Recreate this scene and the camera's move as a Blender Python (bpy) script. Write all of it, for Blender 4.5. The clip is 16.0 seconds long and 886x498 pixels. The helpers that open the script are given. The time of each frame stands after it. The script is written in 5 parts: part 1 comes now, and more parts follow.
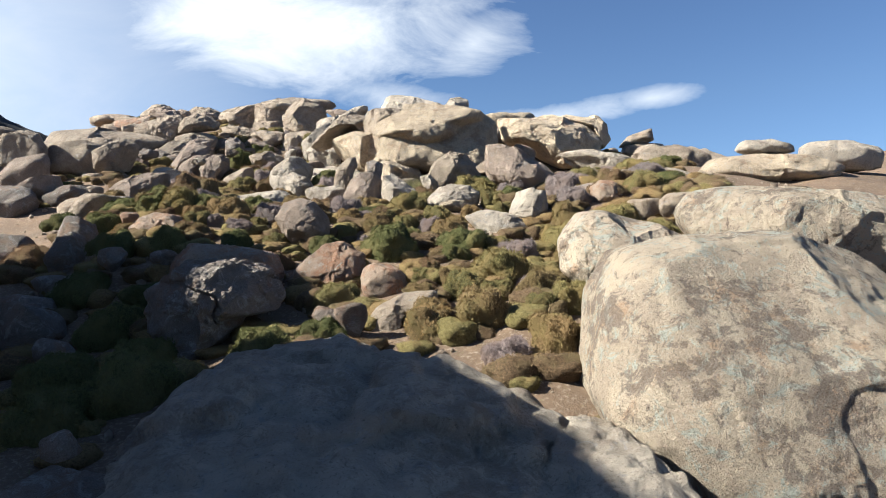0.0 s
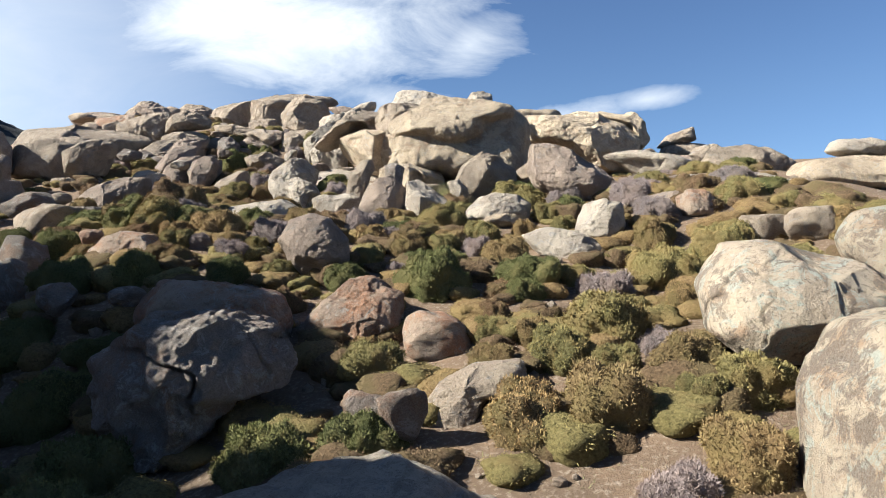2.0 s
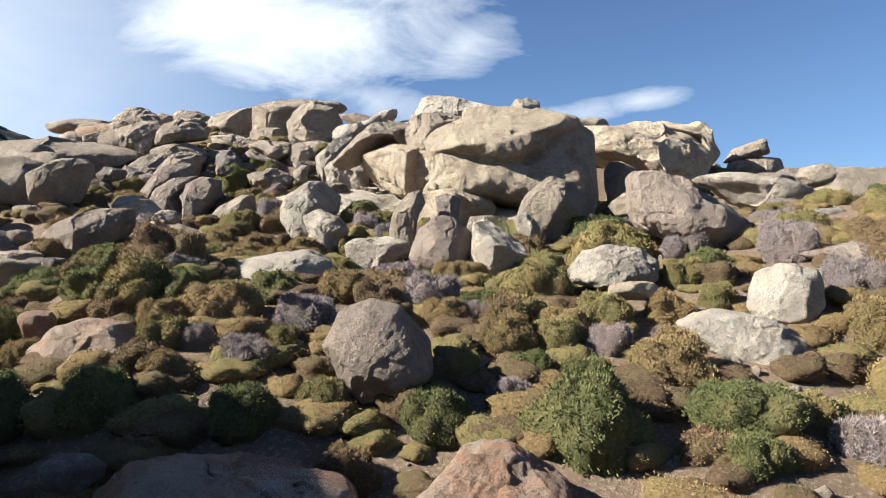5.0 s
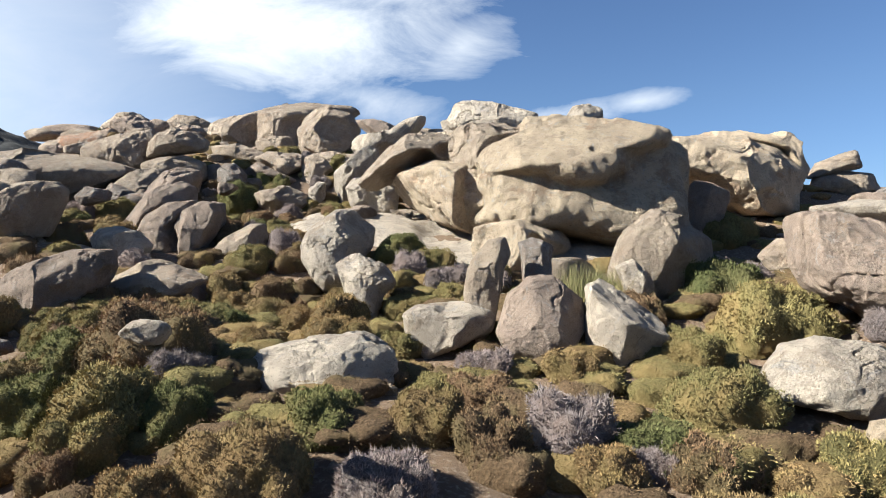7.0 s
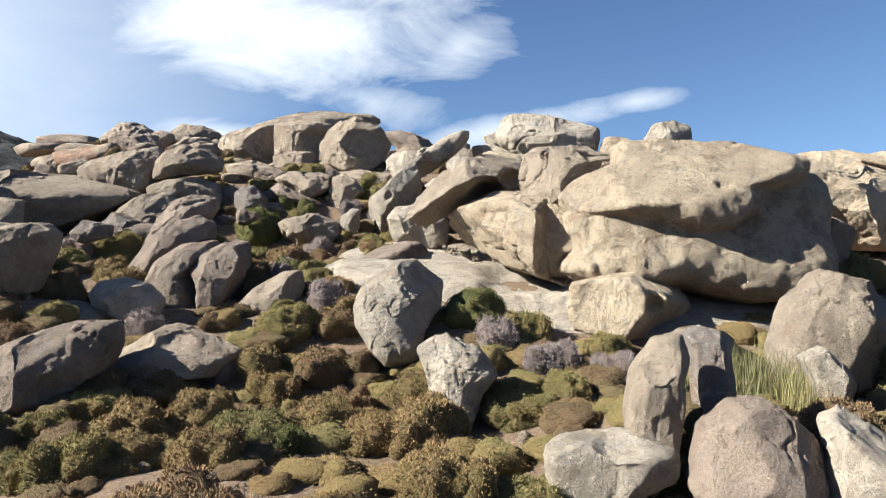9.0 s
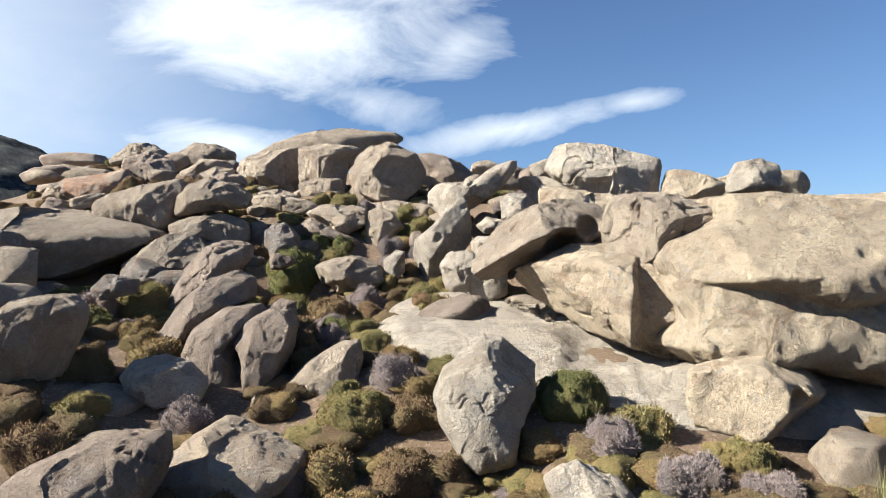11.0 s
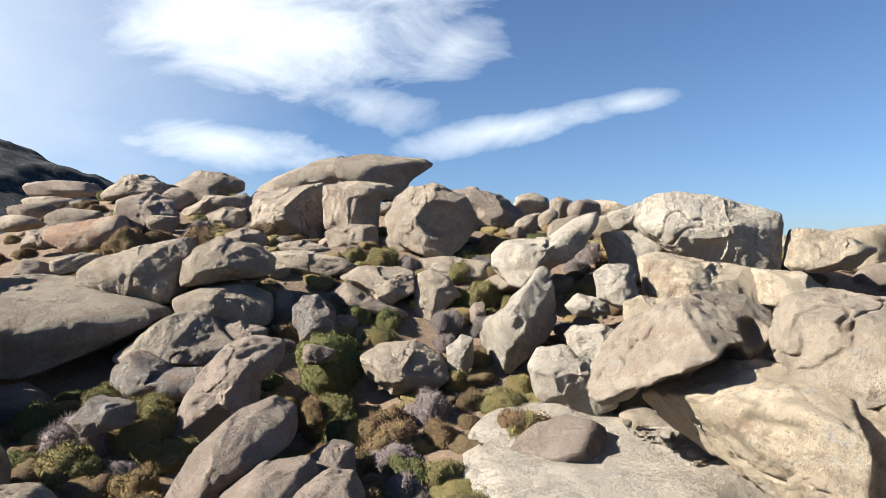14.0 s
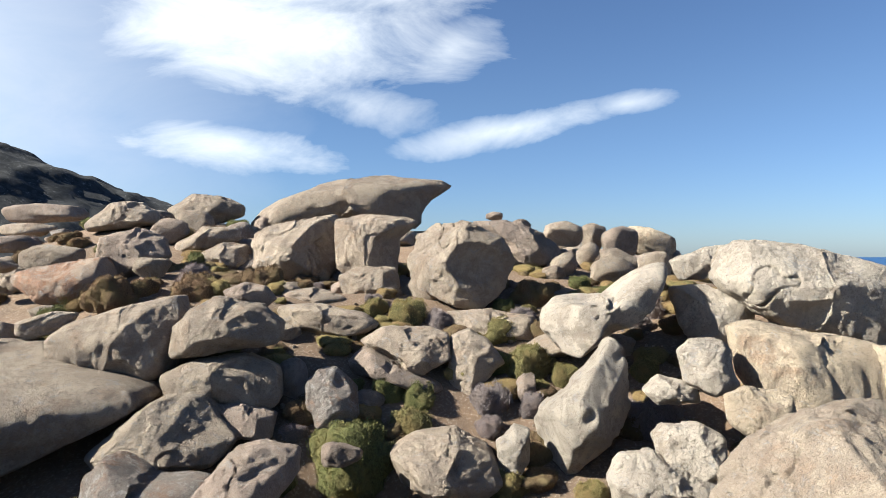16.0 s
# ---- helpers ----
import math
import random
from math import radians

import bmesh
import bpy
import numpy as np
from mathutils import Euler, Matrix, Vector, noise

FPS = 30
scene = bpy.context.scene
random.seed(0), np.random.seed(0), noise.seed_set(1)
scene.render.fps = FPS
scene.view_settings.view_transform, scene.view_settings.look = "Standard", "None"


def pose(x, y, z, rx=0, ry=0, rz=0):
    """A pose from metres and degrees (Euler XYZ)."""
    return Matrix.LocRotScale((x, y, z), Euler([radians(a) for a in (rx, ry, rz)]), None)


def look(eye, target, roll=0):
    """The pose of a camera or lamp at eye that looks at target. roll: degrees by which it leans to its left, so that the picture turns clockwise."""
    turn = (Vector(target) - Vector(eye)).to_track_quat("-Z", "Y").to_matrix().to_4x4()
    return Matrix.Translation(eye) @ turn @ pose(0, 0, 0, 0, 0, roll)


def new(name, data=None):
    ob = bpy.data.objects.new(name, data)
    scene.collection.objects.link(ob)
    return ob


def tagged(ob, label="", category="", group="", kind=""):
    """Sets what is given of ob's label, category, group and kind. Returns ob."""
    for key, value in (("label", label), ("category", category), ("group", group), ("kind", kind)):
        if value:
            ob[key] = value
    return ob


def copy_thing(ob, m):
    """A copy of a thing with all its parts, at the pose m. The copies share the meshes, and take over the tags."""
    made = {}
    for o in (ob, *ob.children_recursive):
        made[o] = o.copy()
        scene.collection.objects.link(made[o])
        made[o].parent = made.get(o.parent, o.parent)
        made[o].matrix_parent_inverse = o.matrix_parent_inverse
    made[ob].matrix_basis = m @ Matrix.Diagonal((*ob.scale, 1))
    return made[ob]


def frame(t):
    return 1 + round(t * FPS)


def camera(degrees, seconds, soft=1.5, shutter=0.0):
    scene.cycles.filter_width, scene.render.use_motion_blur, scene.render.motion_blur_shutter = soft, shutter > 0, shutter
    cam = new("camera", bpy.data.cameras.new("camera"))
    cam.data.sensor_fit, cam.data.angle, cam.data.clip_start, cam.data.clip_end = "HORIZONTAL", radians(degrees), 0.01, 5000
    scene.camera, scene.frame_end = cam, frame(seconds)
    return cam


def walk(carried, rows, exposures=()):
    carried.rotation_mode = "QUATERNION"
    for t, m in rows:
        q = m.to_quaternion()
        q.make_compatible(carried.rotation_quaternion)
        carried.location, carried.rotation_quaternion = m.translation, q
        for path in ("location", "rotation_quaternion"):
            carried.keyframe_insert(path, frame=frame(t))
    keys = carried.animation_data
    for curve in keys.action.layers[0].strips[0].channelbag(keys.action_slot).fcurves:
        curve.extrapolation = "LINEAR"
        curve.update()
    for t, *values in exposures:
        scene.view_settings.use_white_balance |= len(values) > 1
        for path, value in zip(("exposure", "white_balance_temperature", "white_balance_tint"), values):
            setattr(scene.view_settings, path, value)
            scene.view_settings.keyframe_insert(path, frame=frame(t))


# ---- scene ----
cam = camera(68.0, 16.0, soft=0.9)
ROWS = [
    (0.0, 0.000, 0.000, 0.000, 1.843, -0.034, -0.594),
    (0.5, -0.155, 0.558, 0.059, 1.733, -0.003, -0.590),
    (1.0, -0.373, 1.129, 0.126, 1.633, 0.027, -0.575),
    (1.5, -0.544, 1.655, 0.213, 1.586, 0.042, -0.551),
    (2.0, -0.723, 2.199, 0.320, 1.494, 0.059, -0.565),
    (2.5, -0.903, 2.625, 0.433, 1.408, 0.076, -0.547),
    (3.0, -1.114, 2.997, 0.555, 1.316, 0.133, -0.510),
    (3.5, -1.296, 3.315, 0.668, 1.259, 0.148, -0.498),
    (6.0, -2.206, 5.927, 1.350, 0.940, 0.213, -0.423),
    (6.5, -2.465, 6.478, 1.511, 0.914, 0.227, -0.427),
    (7.0, -2.726, 7.078, 1.689, 0.867, 0.256, -0.403),
    (7.5, -2.991, 7.634, 1.827, 0.825, 0.257, -0.399),
    (8.0, -3.291, 8.179, 1.991, 0.778, 0.298, -0.324),
    (8.5, -3.516, 8.565, 2.167, 0.770, 0.259, -0.346),
    (9.0, -3.758, 8.907, 2.368, 0.723, 0.274, -0.322),
    (9.5, -3.980, 9.159, 2.559, 0.687, 0.261, -0.287),
    (10.0, -4.230, 9.404, 2.757, 0.613, 0.304, -0.267),
    (12.5, -5.320, 11.037, 3.684, 0.316, 0.313, -0.117),
    (13.0, -5.481, 11.449, 3.883, 0.327, 0.326, -0.105),
    (13.5, -5.644, 11.839, 4.064, 0.227, 0.342, -0.089),
    (14.0, -5.818, 12.280, 4.256, 0.170, 0.384, -0.077),
    (14.5, -5.973, 12.677, 4.439, 0.076, 0.373, -0.030),
    (15.0, -6.127, 13.100, 4.644, 0.003, 0.361, -0.010),
    (15.5, -6.263, 13.490, 4.826, 0.024, 0.414, 0.014),
    (16.0, -6.373, 13.894, 5.021, 0.000, 0.468, 0.000),
]
walk(cam, [(t, pose(x, y, z, 90 + pitch, roll, yaw)) for t, x, y, z, yaw, pitch, roll in ROWS])

# ---- light ----
SUN_AZ, SUN_EL = radians(-99), radians(33)      # azimuth from +y towards +x
SUN_DIR = Vector((math.sin(SUN_AZ) * math.cos(SUN_EL), math.cos(SUN_AZ) * math.cos(SUN_EL), math.sin(SUN_EL)))
world = bpy.data.worlds.new("sky")
scene.world = world
world.use_nodes = True


def sky_nodes():
    nt = world.node_tree
    nt.nodes.clear()
    N, L = nt.nodes.new, nt.links.new
    out = N("ShaderNodeOutputWorld")
    bg = N("ShaderNodeBackground")
    bg.inputs[1].default_value = 0.033
    L(bg.outputs[0], out.inputs[0])
    sky = N("ShaderNodeTexSky")
    sky.sky_type = "NISHITA"
    sky.sun_disc = False
    sky.sun_elevation = SUN_EL
    sky.sun_rotation = SUN_AZ
    sky.altitude = 50
    sky.dust_density = 0.35
    sky.air_density = 1.0
    sky.ozone_density = 2.2
    co = N("ShaderNodeTexCoord")
    sep = N("ShaderNodeSeparateXYZ")
    L(co.outputs["Generated"], sep.inputs[0])

    def m(op, a, b=None, c=None):
        n = N("ShaderNodeMath")
        n.operation = op
        for i, v in enumerate((a, b, c)):
            if v is None:
                continue
            if isinstance(v, (int, float)):
                n.inputs[i].default_value = v
            else:
                L(v, n.inputs[i])
        return n.outputs[0]

    # tangent coordinates of the sky ahead: u to the right, v upwards
    y = m("MAXIMUM", sep.outputs[1], 0.05)
    u, v = m("DIVIDE", sep.outputs[0], y), m("DIVIDE", sep.outputs[2], y)
    comb = N("ShaderNodeCombineXYZ")
    L(u, comb.inputs[0])
    L(m("MULTIPLY", v, 2.2), comb.inputs[1])
    wisp = N("ShaderNodeTexNoise")
    wisp.inputs["Scale"].default_value = 4.2
    wisp.inputs["Detail"].default_value = 9
    wisp.inputs["Roughness"].default_value = 0.62
    wisp.inputs["Distortion"].default_value = 0.5
    L(comb.outputs[0], wisp.inputs["Vector"])
    wn = m("SUBTRACT", wisp.outputs["Fac"], 0.5)

    def bank(cu, cv, ru, rv, tilt, rough, edge):
        """A soft-edged bank of cloud round (cu, cv); 1 inside, 0 outside."""
        du, dv = m("SUBTRACT", u, cu), m("SUBTRACT", v, cv)
        c, s = math.cos(radians(tilt)), math.sin(radians(tilt))
        a = m("DIVIDE", m("ADD", m("MULTIPLY", du, c), m("MULTIPLY", dv, s)), ru)
        b = m("DIVIDE", m("SUBTRACT", m("MULTIPLY", dv, c), m("MULTIPLY", du, s)), rv)
        r = m("SQRT", m("ADD", m("MULTIPLY", a, a), m("MULTIPLY", b, b)))
        d = m("SUBTRACT", m("ADD", 1.0, m("MULTIPLY", wn, rough)), r)
        k = m("MULTIPLY", d, edge)
        n = N("ShaderNodeClamp")
        L(k, n.inputs[0])
        return n.outputs[0]

    banks = [bank(-0.29, 0.340, 0.33, 0.115, -4, 2.0, 1.2), bank(-0.26, 0.46, 0.42, 0.15, 0, 1.6, 1.4), bank(0.01, 0.31, 0.10, 0.05, 30, 3.6, 0.5),
             bank(-0.33, 0.165, 0.19, 0.040, -7, 1.8, 1.2), bank(0.10, 0.190, 0.19, 0.030, 11, 2.2, 0.9), bank(0.28, 0.230, 0.07, 0.018, 9, 2.4, 0.6),
             bank(-0.14, 0.235, 0.14, 0.04, -14, 3.6, 0.40), bank(-1.3, 0.5, 0.6, 0.2, 5, 1.5, 1.0), bank(1.7, 0.7, 0.7, 0.2, 5, 1.7, 0.7)]
    cover = banks[0]
    for b in banks[1:]:
        cover = m("MAXIMUM", cover, b)
    cover = m("POWER", cover, 0.8)
    # a thin bright veil on the sun's side
    veil = m("MULTIPLY", bank(-0.95, 0.32, 0.80, 0.48, 0, 0.25, 0.9), 0.95)
    cover = m("MAXIMUM", cover, veil)
    # only ahead of the place, where the tangent coordinates hold
    cover = m("MULTIPLY", cover, m("GREATER_THAN", sep.outputs[1], 0.06))
    shade = N("ShaderNodeMixRGB")
    L(wisp.outputs["Fac"], shade.inputs[0])
    shade.inputs[1].default_value = (8.6, 10.3, 11.8, 1)
    shade.inputs[2].default_value = (11.6, 11.7, 11.8, 1)
    mix = N("ShaderNodeMixRGB")
    L(m("MULTIPLY", cover, 0.92), mix.inputs[0])
    tint = N("ShaderNodeMixRGB")
    tint.blend_type = "MULTIPLY"
    tint.inputs[0].default_value = 1.0
    # bluer sea air towards the horizon
    low = N("ShaderNodeMapRange")
    L(sep.outputs[2], low.inputs[0])
    for i, v_ in enumerate((0.0, 0.22, 1.0, 0.0)):
        low.inputs[i + 1].default_value = v_
    air = N("ShaderNodeMixRGB")
    L(low.outputs[0], air.inputs[0])
    air.inputs[1].default_value = (0.80, 0.96, 1.20, 1)
    air.inputs[2].default_value = (0.66, 0.88, 1.32, 1)
    L(air.outputs[0], tint.inputs[2])
    L(sky.outputs[0], tint.inputs[1])
    L(tint.outputs[0], mix.inputs[1])
    L(shade.outputs[0], mix.inputs[2])
    L(mix.outputs[0], bg.inputs[0])


sky_nodes()
sun = new("sun", bpy.data.lights.new("sun", "SUN"))
sun.data.energy = 5.0
sun.data.angle = radians(0.6)
sun.data.color = (0.97, 0.95, 0.87)
sun.matrix_world = look(SUN_DIR * 50, (0, 0, 0))
scene.view_settings.exposure = 1.73

# ---- the lie of the land ----
def lattice(p, seed=0):
    """Smooth noise between -1 and 1 at the points p (n, 3)."""
    i = np.floor(p).astype(np.int64)
    f = p - i
    f = f * f * f * (f * (f * 6 - 15) + 10)
    total = np.zeros(len(p))
    for dx in (0, 1):
        for dy in (0, 1):
            for dz in (0, 1):
                h = ((i[:, 0] + dx) * 374761393 + (i[:, 1] + dy) * 668265263 + (i[:, 2] + dz) * 2147483647 + seed * 974634777) & 0xFFFFFFFF
                h = ((h ^ (h >> 13)) * 1274126177) & 0xFFFFFFFF
                h = ((h ^ (h >> 16)) & 0xFFFF) / 32767.5 - 1
                w = (f[:, 0] if dx else 1 - f[:, 0]) * (f[:, 1] if dy else 1 - f[:, 1]) * (f[:, 2] if dz else 1 - f[:, 2])
                total += w * h
    return total


def fractal(p, octaves=4, seed=0, gain=0.5):
    total, a = np.zeros(len(p)), 1.0
    for k in range(octaves):
        total += a * lattice(p * 2.0 ** k + 17.3 * k, seed + k)
        a *= gain
    return total


def hump(x, y, cx, cy, rx, ry, h):
    return h * np.exp(-((x - cx) / rx) ** 2 - ((y - cy) / ry) ** 2)


# swells of the slope, 3 m apart: rows go uphill, columns to the right
RELIEF = (
    (0.00, -0.00, -0.01, -0.02, -0.05, -0.44, -0.36, -0.02),
    (0.00, 0.00, -0.22, -0.46, -0.26, 0.39, -0.22, -0.14),
    (0.00, -0.04, -0.43, 0.10, 0.14, -0.23, 0.53, 0.04),
    (-0.01, -0.41, -0.05, 0.39, -0.10, 0.20, 0.34, 0.11),
    (0.22, -0.05, -0.13, -0.44, -0.06, -0.28, 0.28, 0.17),
    (0.23, 0.05, -0.08, -0.13, 0.71, -0.86, -0.09, -0.38),
    (-0.29, -0.25, -0.01, -0.38, 0.61, 0.17, 0.08, -0.08),
    (0.05, 0.86, 0.33, 0.28, 0.34, 0.14, 0.10, 0.03),
    (0.47, 0.25, 0.02, 0.35, -0.06, 0.02, 0.00, 0.00),
    (0.83, 0.42, 0.37, 0.36, -0.17, -0.03, 0.00, 0.00),
)


def ground_z(x, y):
    """Height of the ground: a slope that climbs to a crest, a far hill on one side, and land falling to the sea."""
    x, y = np.asarray(x, float), np.asarray(y, float)
    up = np.where(y < -6, -1.6 + 0.1 * (y + 6), 0.268 * y)
    top = 26.5
    over = y - top
    crest = 0.268 * top + 0.268 * 7 * (1 - np.exp(-np.clip(over, 0, 60) / 7)) - 0.17 * np.clip(over - 4, 0, 200)
    up = np.where(over > 0, crest, up)
    z = -2.65 + up + 0.03 * np.clip(x, -30, 14)
    z = z - 0.10 * np.clip(x - 14, 0, 200) - 0.05 * np.clip(-x - 22, 0, 100)
    for i, row in enumerate(RELIEF):
        for j, h in enumerate(row):
            z = z + hump(x, y, -14 + 3 * j, 3 + 3 * i, 2.5, 2.5, h)
    z = z + hump(x, y, -2.2, 13.9, 0.8, 0.6, 0.35) + hump(x, y, 0.1, 14.2, 1.1, 0.7, 0.30) + hump(x, y, -8.9, 16.4, 0.9, 0.7, 0.35)
    z = z - hump(x, y, -7.5, 20.2, 0.75, 1.0, 0.80)          # dark hollow among the stacked boulders
    z = z - hump(x, y, -4.28, 15.63, 0.9, 0.8, 0.30)      # hollow under the upright leaf-shaped boulder
    sheet = 2.14 + 0.24 * (y - 19.49)                      # ground under the bare bedrock
    z = z - np.clip(2.0 * hump(x, y, -2.4, 17.8, 3.8, 2.6, 1.0), 0, 1) * np.clip(z - sheet, 0, None)
    z = z - 1.6 / (1 + np.exp(-(x - 3.0) / 1.5)) / (1 + np.exp(-(y - 23) / 1.5))
    near = np.exp(-(x * x + (y - 12) ** 2) / 40.0 ** 2)
    p = np.stack([x * 0.55, y * 0.55, x * 0], -1).reshape(-1, 3)
    z = z + near * 0.13 * fractal(p, 3, 5).reshape(x.shape)
    z = np.maximum(z, -19)
    z = z + hump(x, y, -520, 500, 230, 170, 153) + hump(x, y, -290, 640, 200, 130, 42) + hump(x, y, -120, -160, 110, 90, 22)
    far = 1 - np.exp(-(x * x + y * y) / 140.0 ** 2)
    p = np.stack([x * 0.03, y * 0.03, x * 0 + 3.3], -1).reshape(-1, 3)
    return z + far * 4.5 * fractal(p, 4, 9).reshape(x.shape) * (z > -17)


# ---- materials ----
class Nodes:
    """A small builder of node materials."""

    def __init__(self, name):
        self.mat = bpy.data.materials.new(name)
        self.mat.use_nodes = True
        self.nt = self.mat.node_tree
        self.bsdf = self.nt.nodes["Principled BSDF"]
        self.bsdf.inputs["Specular IOR Level"].default_value = 0.25

    def add(self, kind, **inputs):
        n = self.nt.nodes.new(kind)
        for k, v in inputs.items():
            k = k.replace("_", " ")
            if isinstance(v, bpy.types.NodeSocket):
                self.nt.links.new(v, n.inputs[k])
            else:
                n.inputs[k].default_value = v
        return n

    def link(self, a, b):
        self.nt.links.new(a, b)

    def noise(self, vec, scale, detail=6.0, rough=0.6, distortion=0.0):
        return self.add("ShaderNodeTexNoise", Vector=vec, Scale=scale, Detail=detail, Roughness=rough, Distortion=distortion).outputs["Fac"]

    def ramp(self, fac, lo, hi, a=0.0, b=1.0):
        n = self.add("ShaderNodeMapRange", Value=fac)
        for i, v in enumerate((lo, hi, a, b)):
            n.inputs[i + 1].default_value = v
        return n.outputs[0]

    def math(self, op, a, b):
        n = self.nt.nodes.new("ShaderNodeMath")
        n.operation = op
        for i, v in enumerate((a, b)):
            if isinstance(v, (int, float)):
                n.inputs[i].default_value = v
            else:
                self.link(v, n.inputs[i])
        return n.outputs[0]

    def mix(self, fac, a, b, mode="MIX"):
        n = self.nt.nodes.new("ShaderNodeMixRGB")
        n.blend_type = mode
        for i, v in enumerate((fac, a, b)):
            if isinstance(v, (int, float)):
                n.inputs[i].default_value = v
            elif isinstance(v, tuple):
                n.inputs[i].default_value = (*v, 1)
            else:
                self.link(v, n.inputs[i])
        return n.outputs[0]

    def bump(self, height, strength, distance, normal=None):
        n = self.add("ShaderNodeBump", Height=height, Strength=strength, Distance=distance)
        if normal:
            self.link(normal, n.inputs["Normal"])
        return n.outputs[0]

    def done(self, colour, normal=None, rough=0.9):
        self.link(colour, self.bsdf.inputs["Base Color"])
        if normal:
            self.link(normal, self.bsdf.inputs["Normal"])
        if isinstance(rough, float):
            self.bsdf.inputs["Roughness"].default_value = rough
        else:
            self.link(rough, self.bsdf.inputs["Roughness"])
        return self.mat


def own_coords(b):
    """Object coordinates, shifted at random from object to object."""
    tc, info = b.add("ShaderNodeTexCoord"), b.add("ShaderNodeObjectInfo")
    shift = b.add("ShaderNodeVectorMath")
    shift.operation = "MULTIPLY_ADD"
    b.link(info.outputs["Random"], shift.inputs[0])
    shift.inputs[1].default_value = (37.0, 23.0, 51.0)
    b.link(tc.outputs["Object"], shift.inputs[2])
    return shift.outputs[0], info.outputs["Random"]


def granite(name, base, second, stain, lichen, stain_amount=0.4, lichen_amount=0.4, pits=0.5, crusty=0.42):
    b = Nodes(name)
    co, rnd = own_coords(b)
    big = b.noise(co, 1.4, 5, 0.6, 0.8)
    mid = b.noise(co, 4.2, 10, 0.70, 0.7)
    fine = b.noise(co, 20, 9, 0.75, 0.3)
    grain = b.noise(co, 95, 4, 0.7)
    c = b.mix(b.ramp(b.noise(co, 2.4, 9, 0.68, 0.9), 0.45, 0.54), base, second)
    c = b.mix(b.ramp(b.math("ADD", b.math("MULTIPLY", mid, 0.45), b.math("MULTIPLY", big, 0.55)), 0.58 - 0.12 * stain_amount, 0.63 - 0.10 * stain_amount, 0, 0.85), c, stain)
    # lichen in ragged blotches
    l1 = b.noise(co, 5.5, 13, 0.80, 1.0)
    c = b.mix(b.ramp(l1, 0.59 - 0.10 * lichen_amount, 0.63 - 0.09 * lichen_amount, 0, 0.85), c, lichen)
    # dark crust left on the old surface
    crust = b.math("ADD", b.math("MULTIPLY", b.noise(co, 9, 12, 0.80, 0.6), 0.6), b.math("MULTIPLY", big, 0.4))
    c = b.mix(b.ramp(crust, 0.51, 0.545, 0, crusty), c, (0.19, 0.15, 0.12))
    c = b.mix(b.ramp(b.noise(co, 40, 7, 0.75, 0.5), 0.57, 0.62, 0, 0.5), c, (0.09, 0.072, 0.060))
    c = b.mix(b.ramp(grain, 0.40, 0.65, 0, 0.22), c, (0.68, 0.63, 0.56))
    # tone from rock to rock
    c = b.mix(1.0, c, b.mix(rnd, (0.86, 0.84, 0.82), (1.12, 1.09, 1.06)), "MULTIPLY")
    pit = b.add("ShaderNodeTexVoronoi", Vector=co, Scale=9.0, Randomness=1.0).outputs["Distance"]
    hole = b.ramp(pit, 0.06, 0.26)
    worn = b.nt.nodes.new("ShaderNodeTexNoise")
    worn.noise_type = "RIDGED_MULTIFRACTAL"
    b.link(co, worn.inputs["Vector"])
    for key, value in (("Scale", 2.3), ("Detail", 9.0), ("Roughness", 0.55), ("Lacunarity", 2.2), ("Distortion", 0.4)):
        worn.inputs[key].default_value = value
    hgt = b.math("ADD", b.math("MULTIPLY", mid, 0.8), b.math("MULTIPLY", fine, 0.55))
    hgt = b.math("ADD", hgt, b.math("MULTIPLY", worn.outputs["Fac"], 0.34))
    hgt = b.math("ADD", hgt, b.math("MULTIPLY", hole, 0.16 * pits))
    n = b.bump(hgt, 1.0, 0.27)
    n = b.bump(grain, 0.6, 0.015, n)
    return b.done(c, n, b.ramp(mid, 0.3, 0.7, 0.78, 0.98))


ROCK = {
    "tan": granite("granite_tan", (0.445, 0.362, 0.275), (0.360, 0.285, 0.218), (0.370, 0.265, 0.185), (0.350, 0.325, 0.300), 0.35, 0.35),
    "gold": granite("granite_gold", (0.600, 0.490, 0.350), (0.500, 0.398, 0.285), (0.460, 0.310, 0.195), (0.500, 0.465, 0.410), 0.3, 0.3),
    "pale": granite("granite_pale", (0.555, 0.488, 0.400), (0.440, 0.380, 0.312), (0.420, 0.345, 0.260), (0.400, 0.380, 0.360), 0.25, 0.4),
    "pink": granite("granite_pink", (0.375, 0.287, 0.228), (0.290, 0.220, 0.178), (0.320, 0.235, 0.170), (0.320, 0.290, 0.265), 0.3, 0.35),
    "rust": granite("granite_rust", (0.370, 0.270, 0.205), (0.420, 0.320, 0.240), (0.380, 0.180, 0.095), (0.400, 0.370, 0.330), 1.0, 0.4),
    "grey": granite("granite_grey", (0.200, 0.175, 0.158), (0.260, 0.210, 0.180), (0.270, 0.160, 0.105), (0.380, 0.360, 0.340), 0.6, 0.6, 1.0),
    "lichen": granite("granite_lichen", (0.560, 0.470, 0.355), (0.460, 0.375, 0.285), (0.410, 0.270, 0.170), (0.430, 0.480, 0.430), 0.4, 0.65, 0.5, 0.85),
}


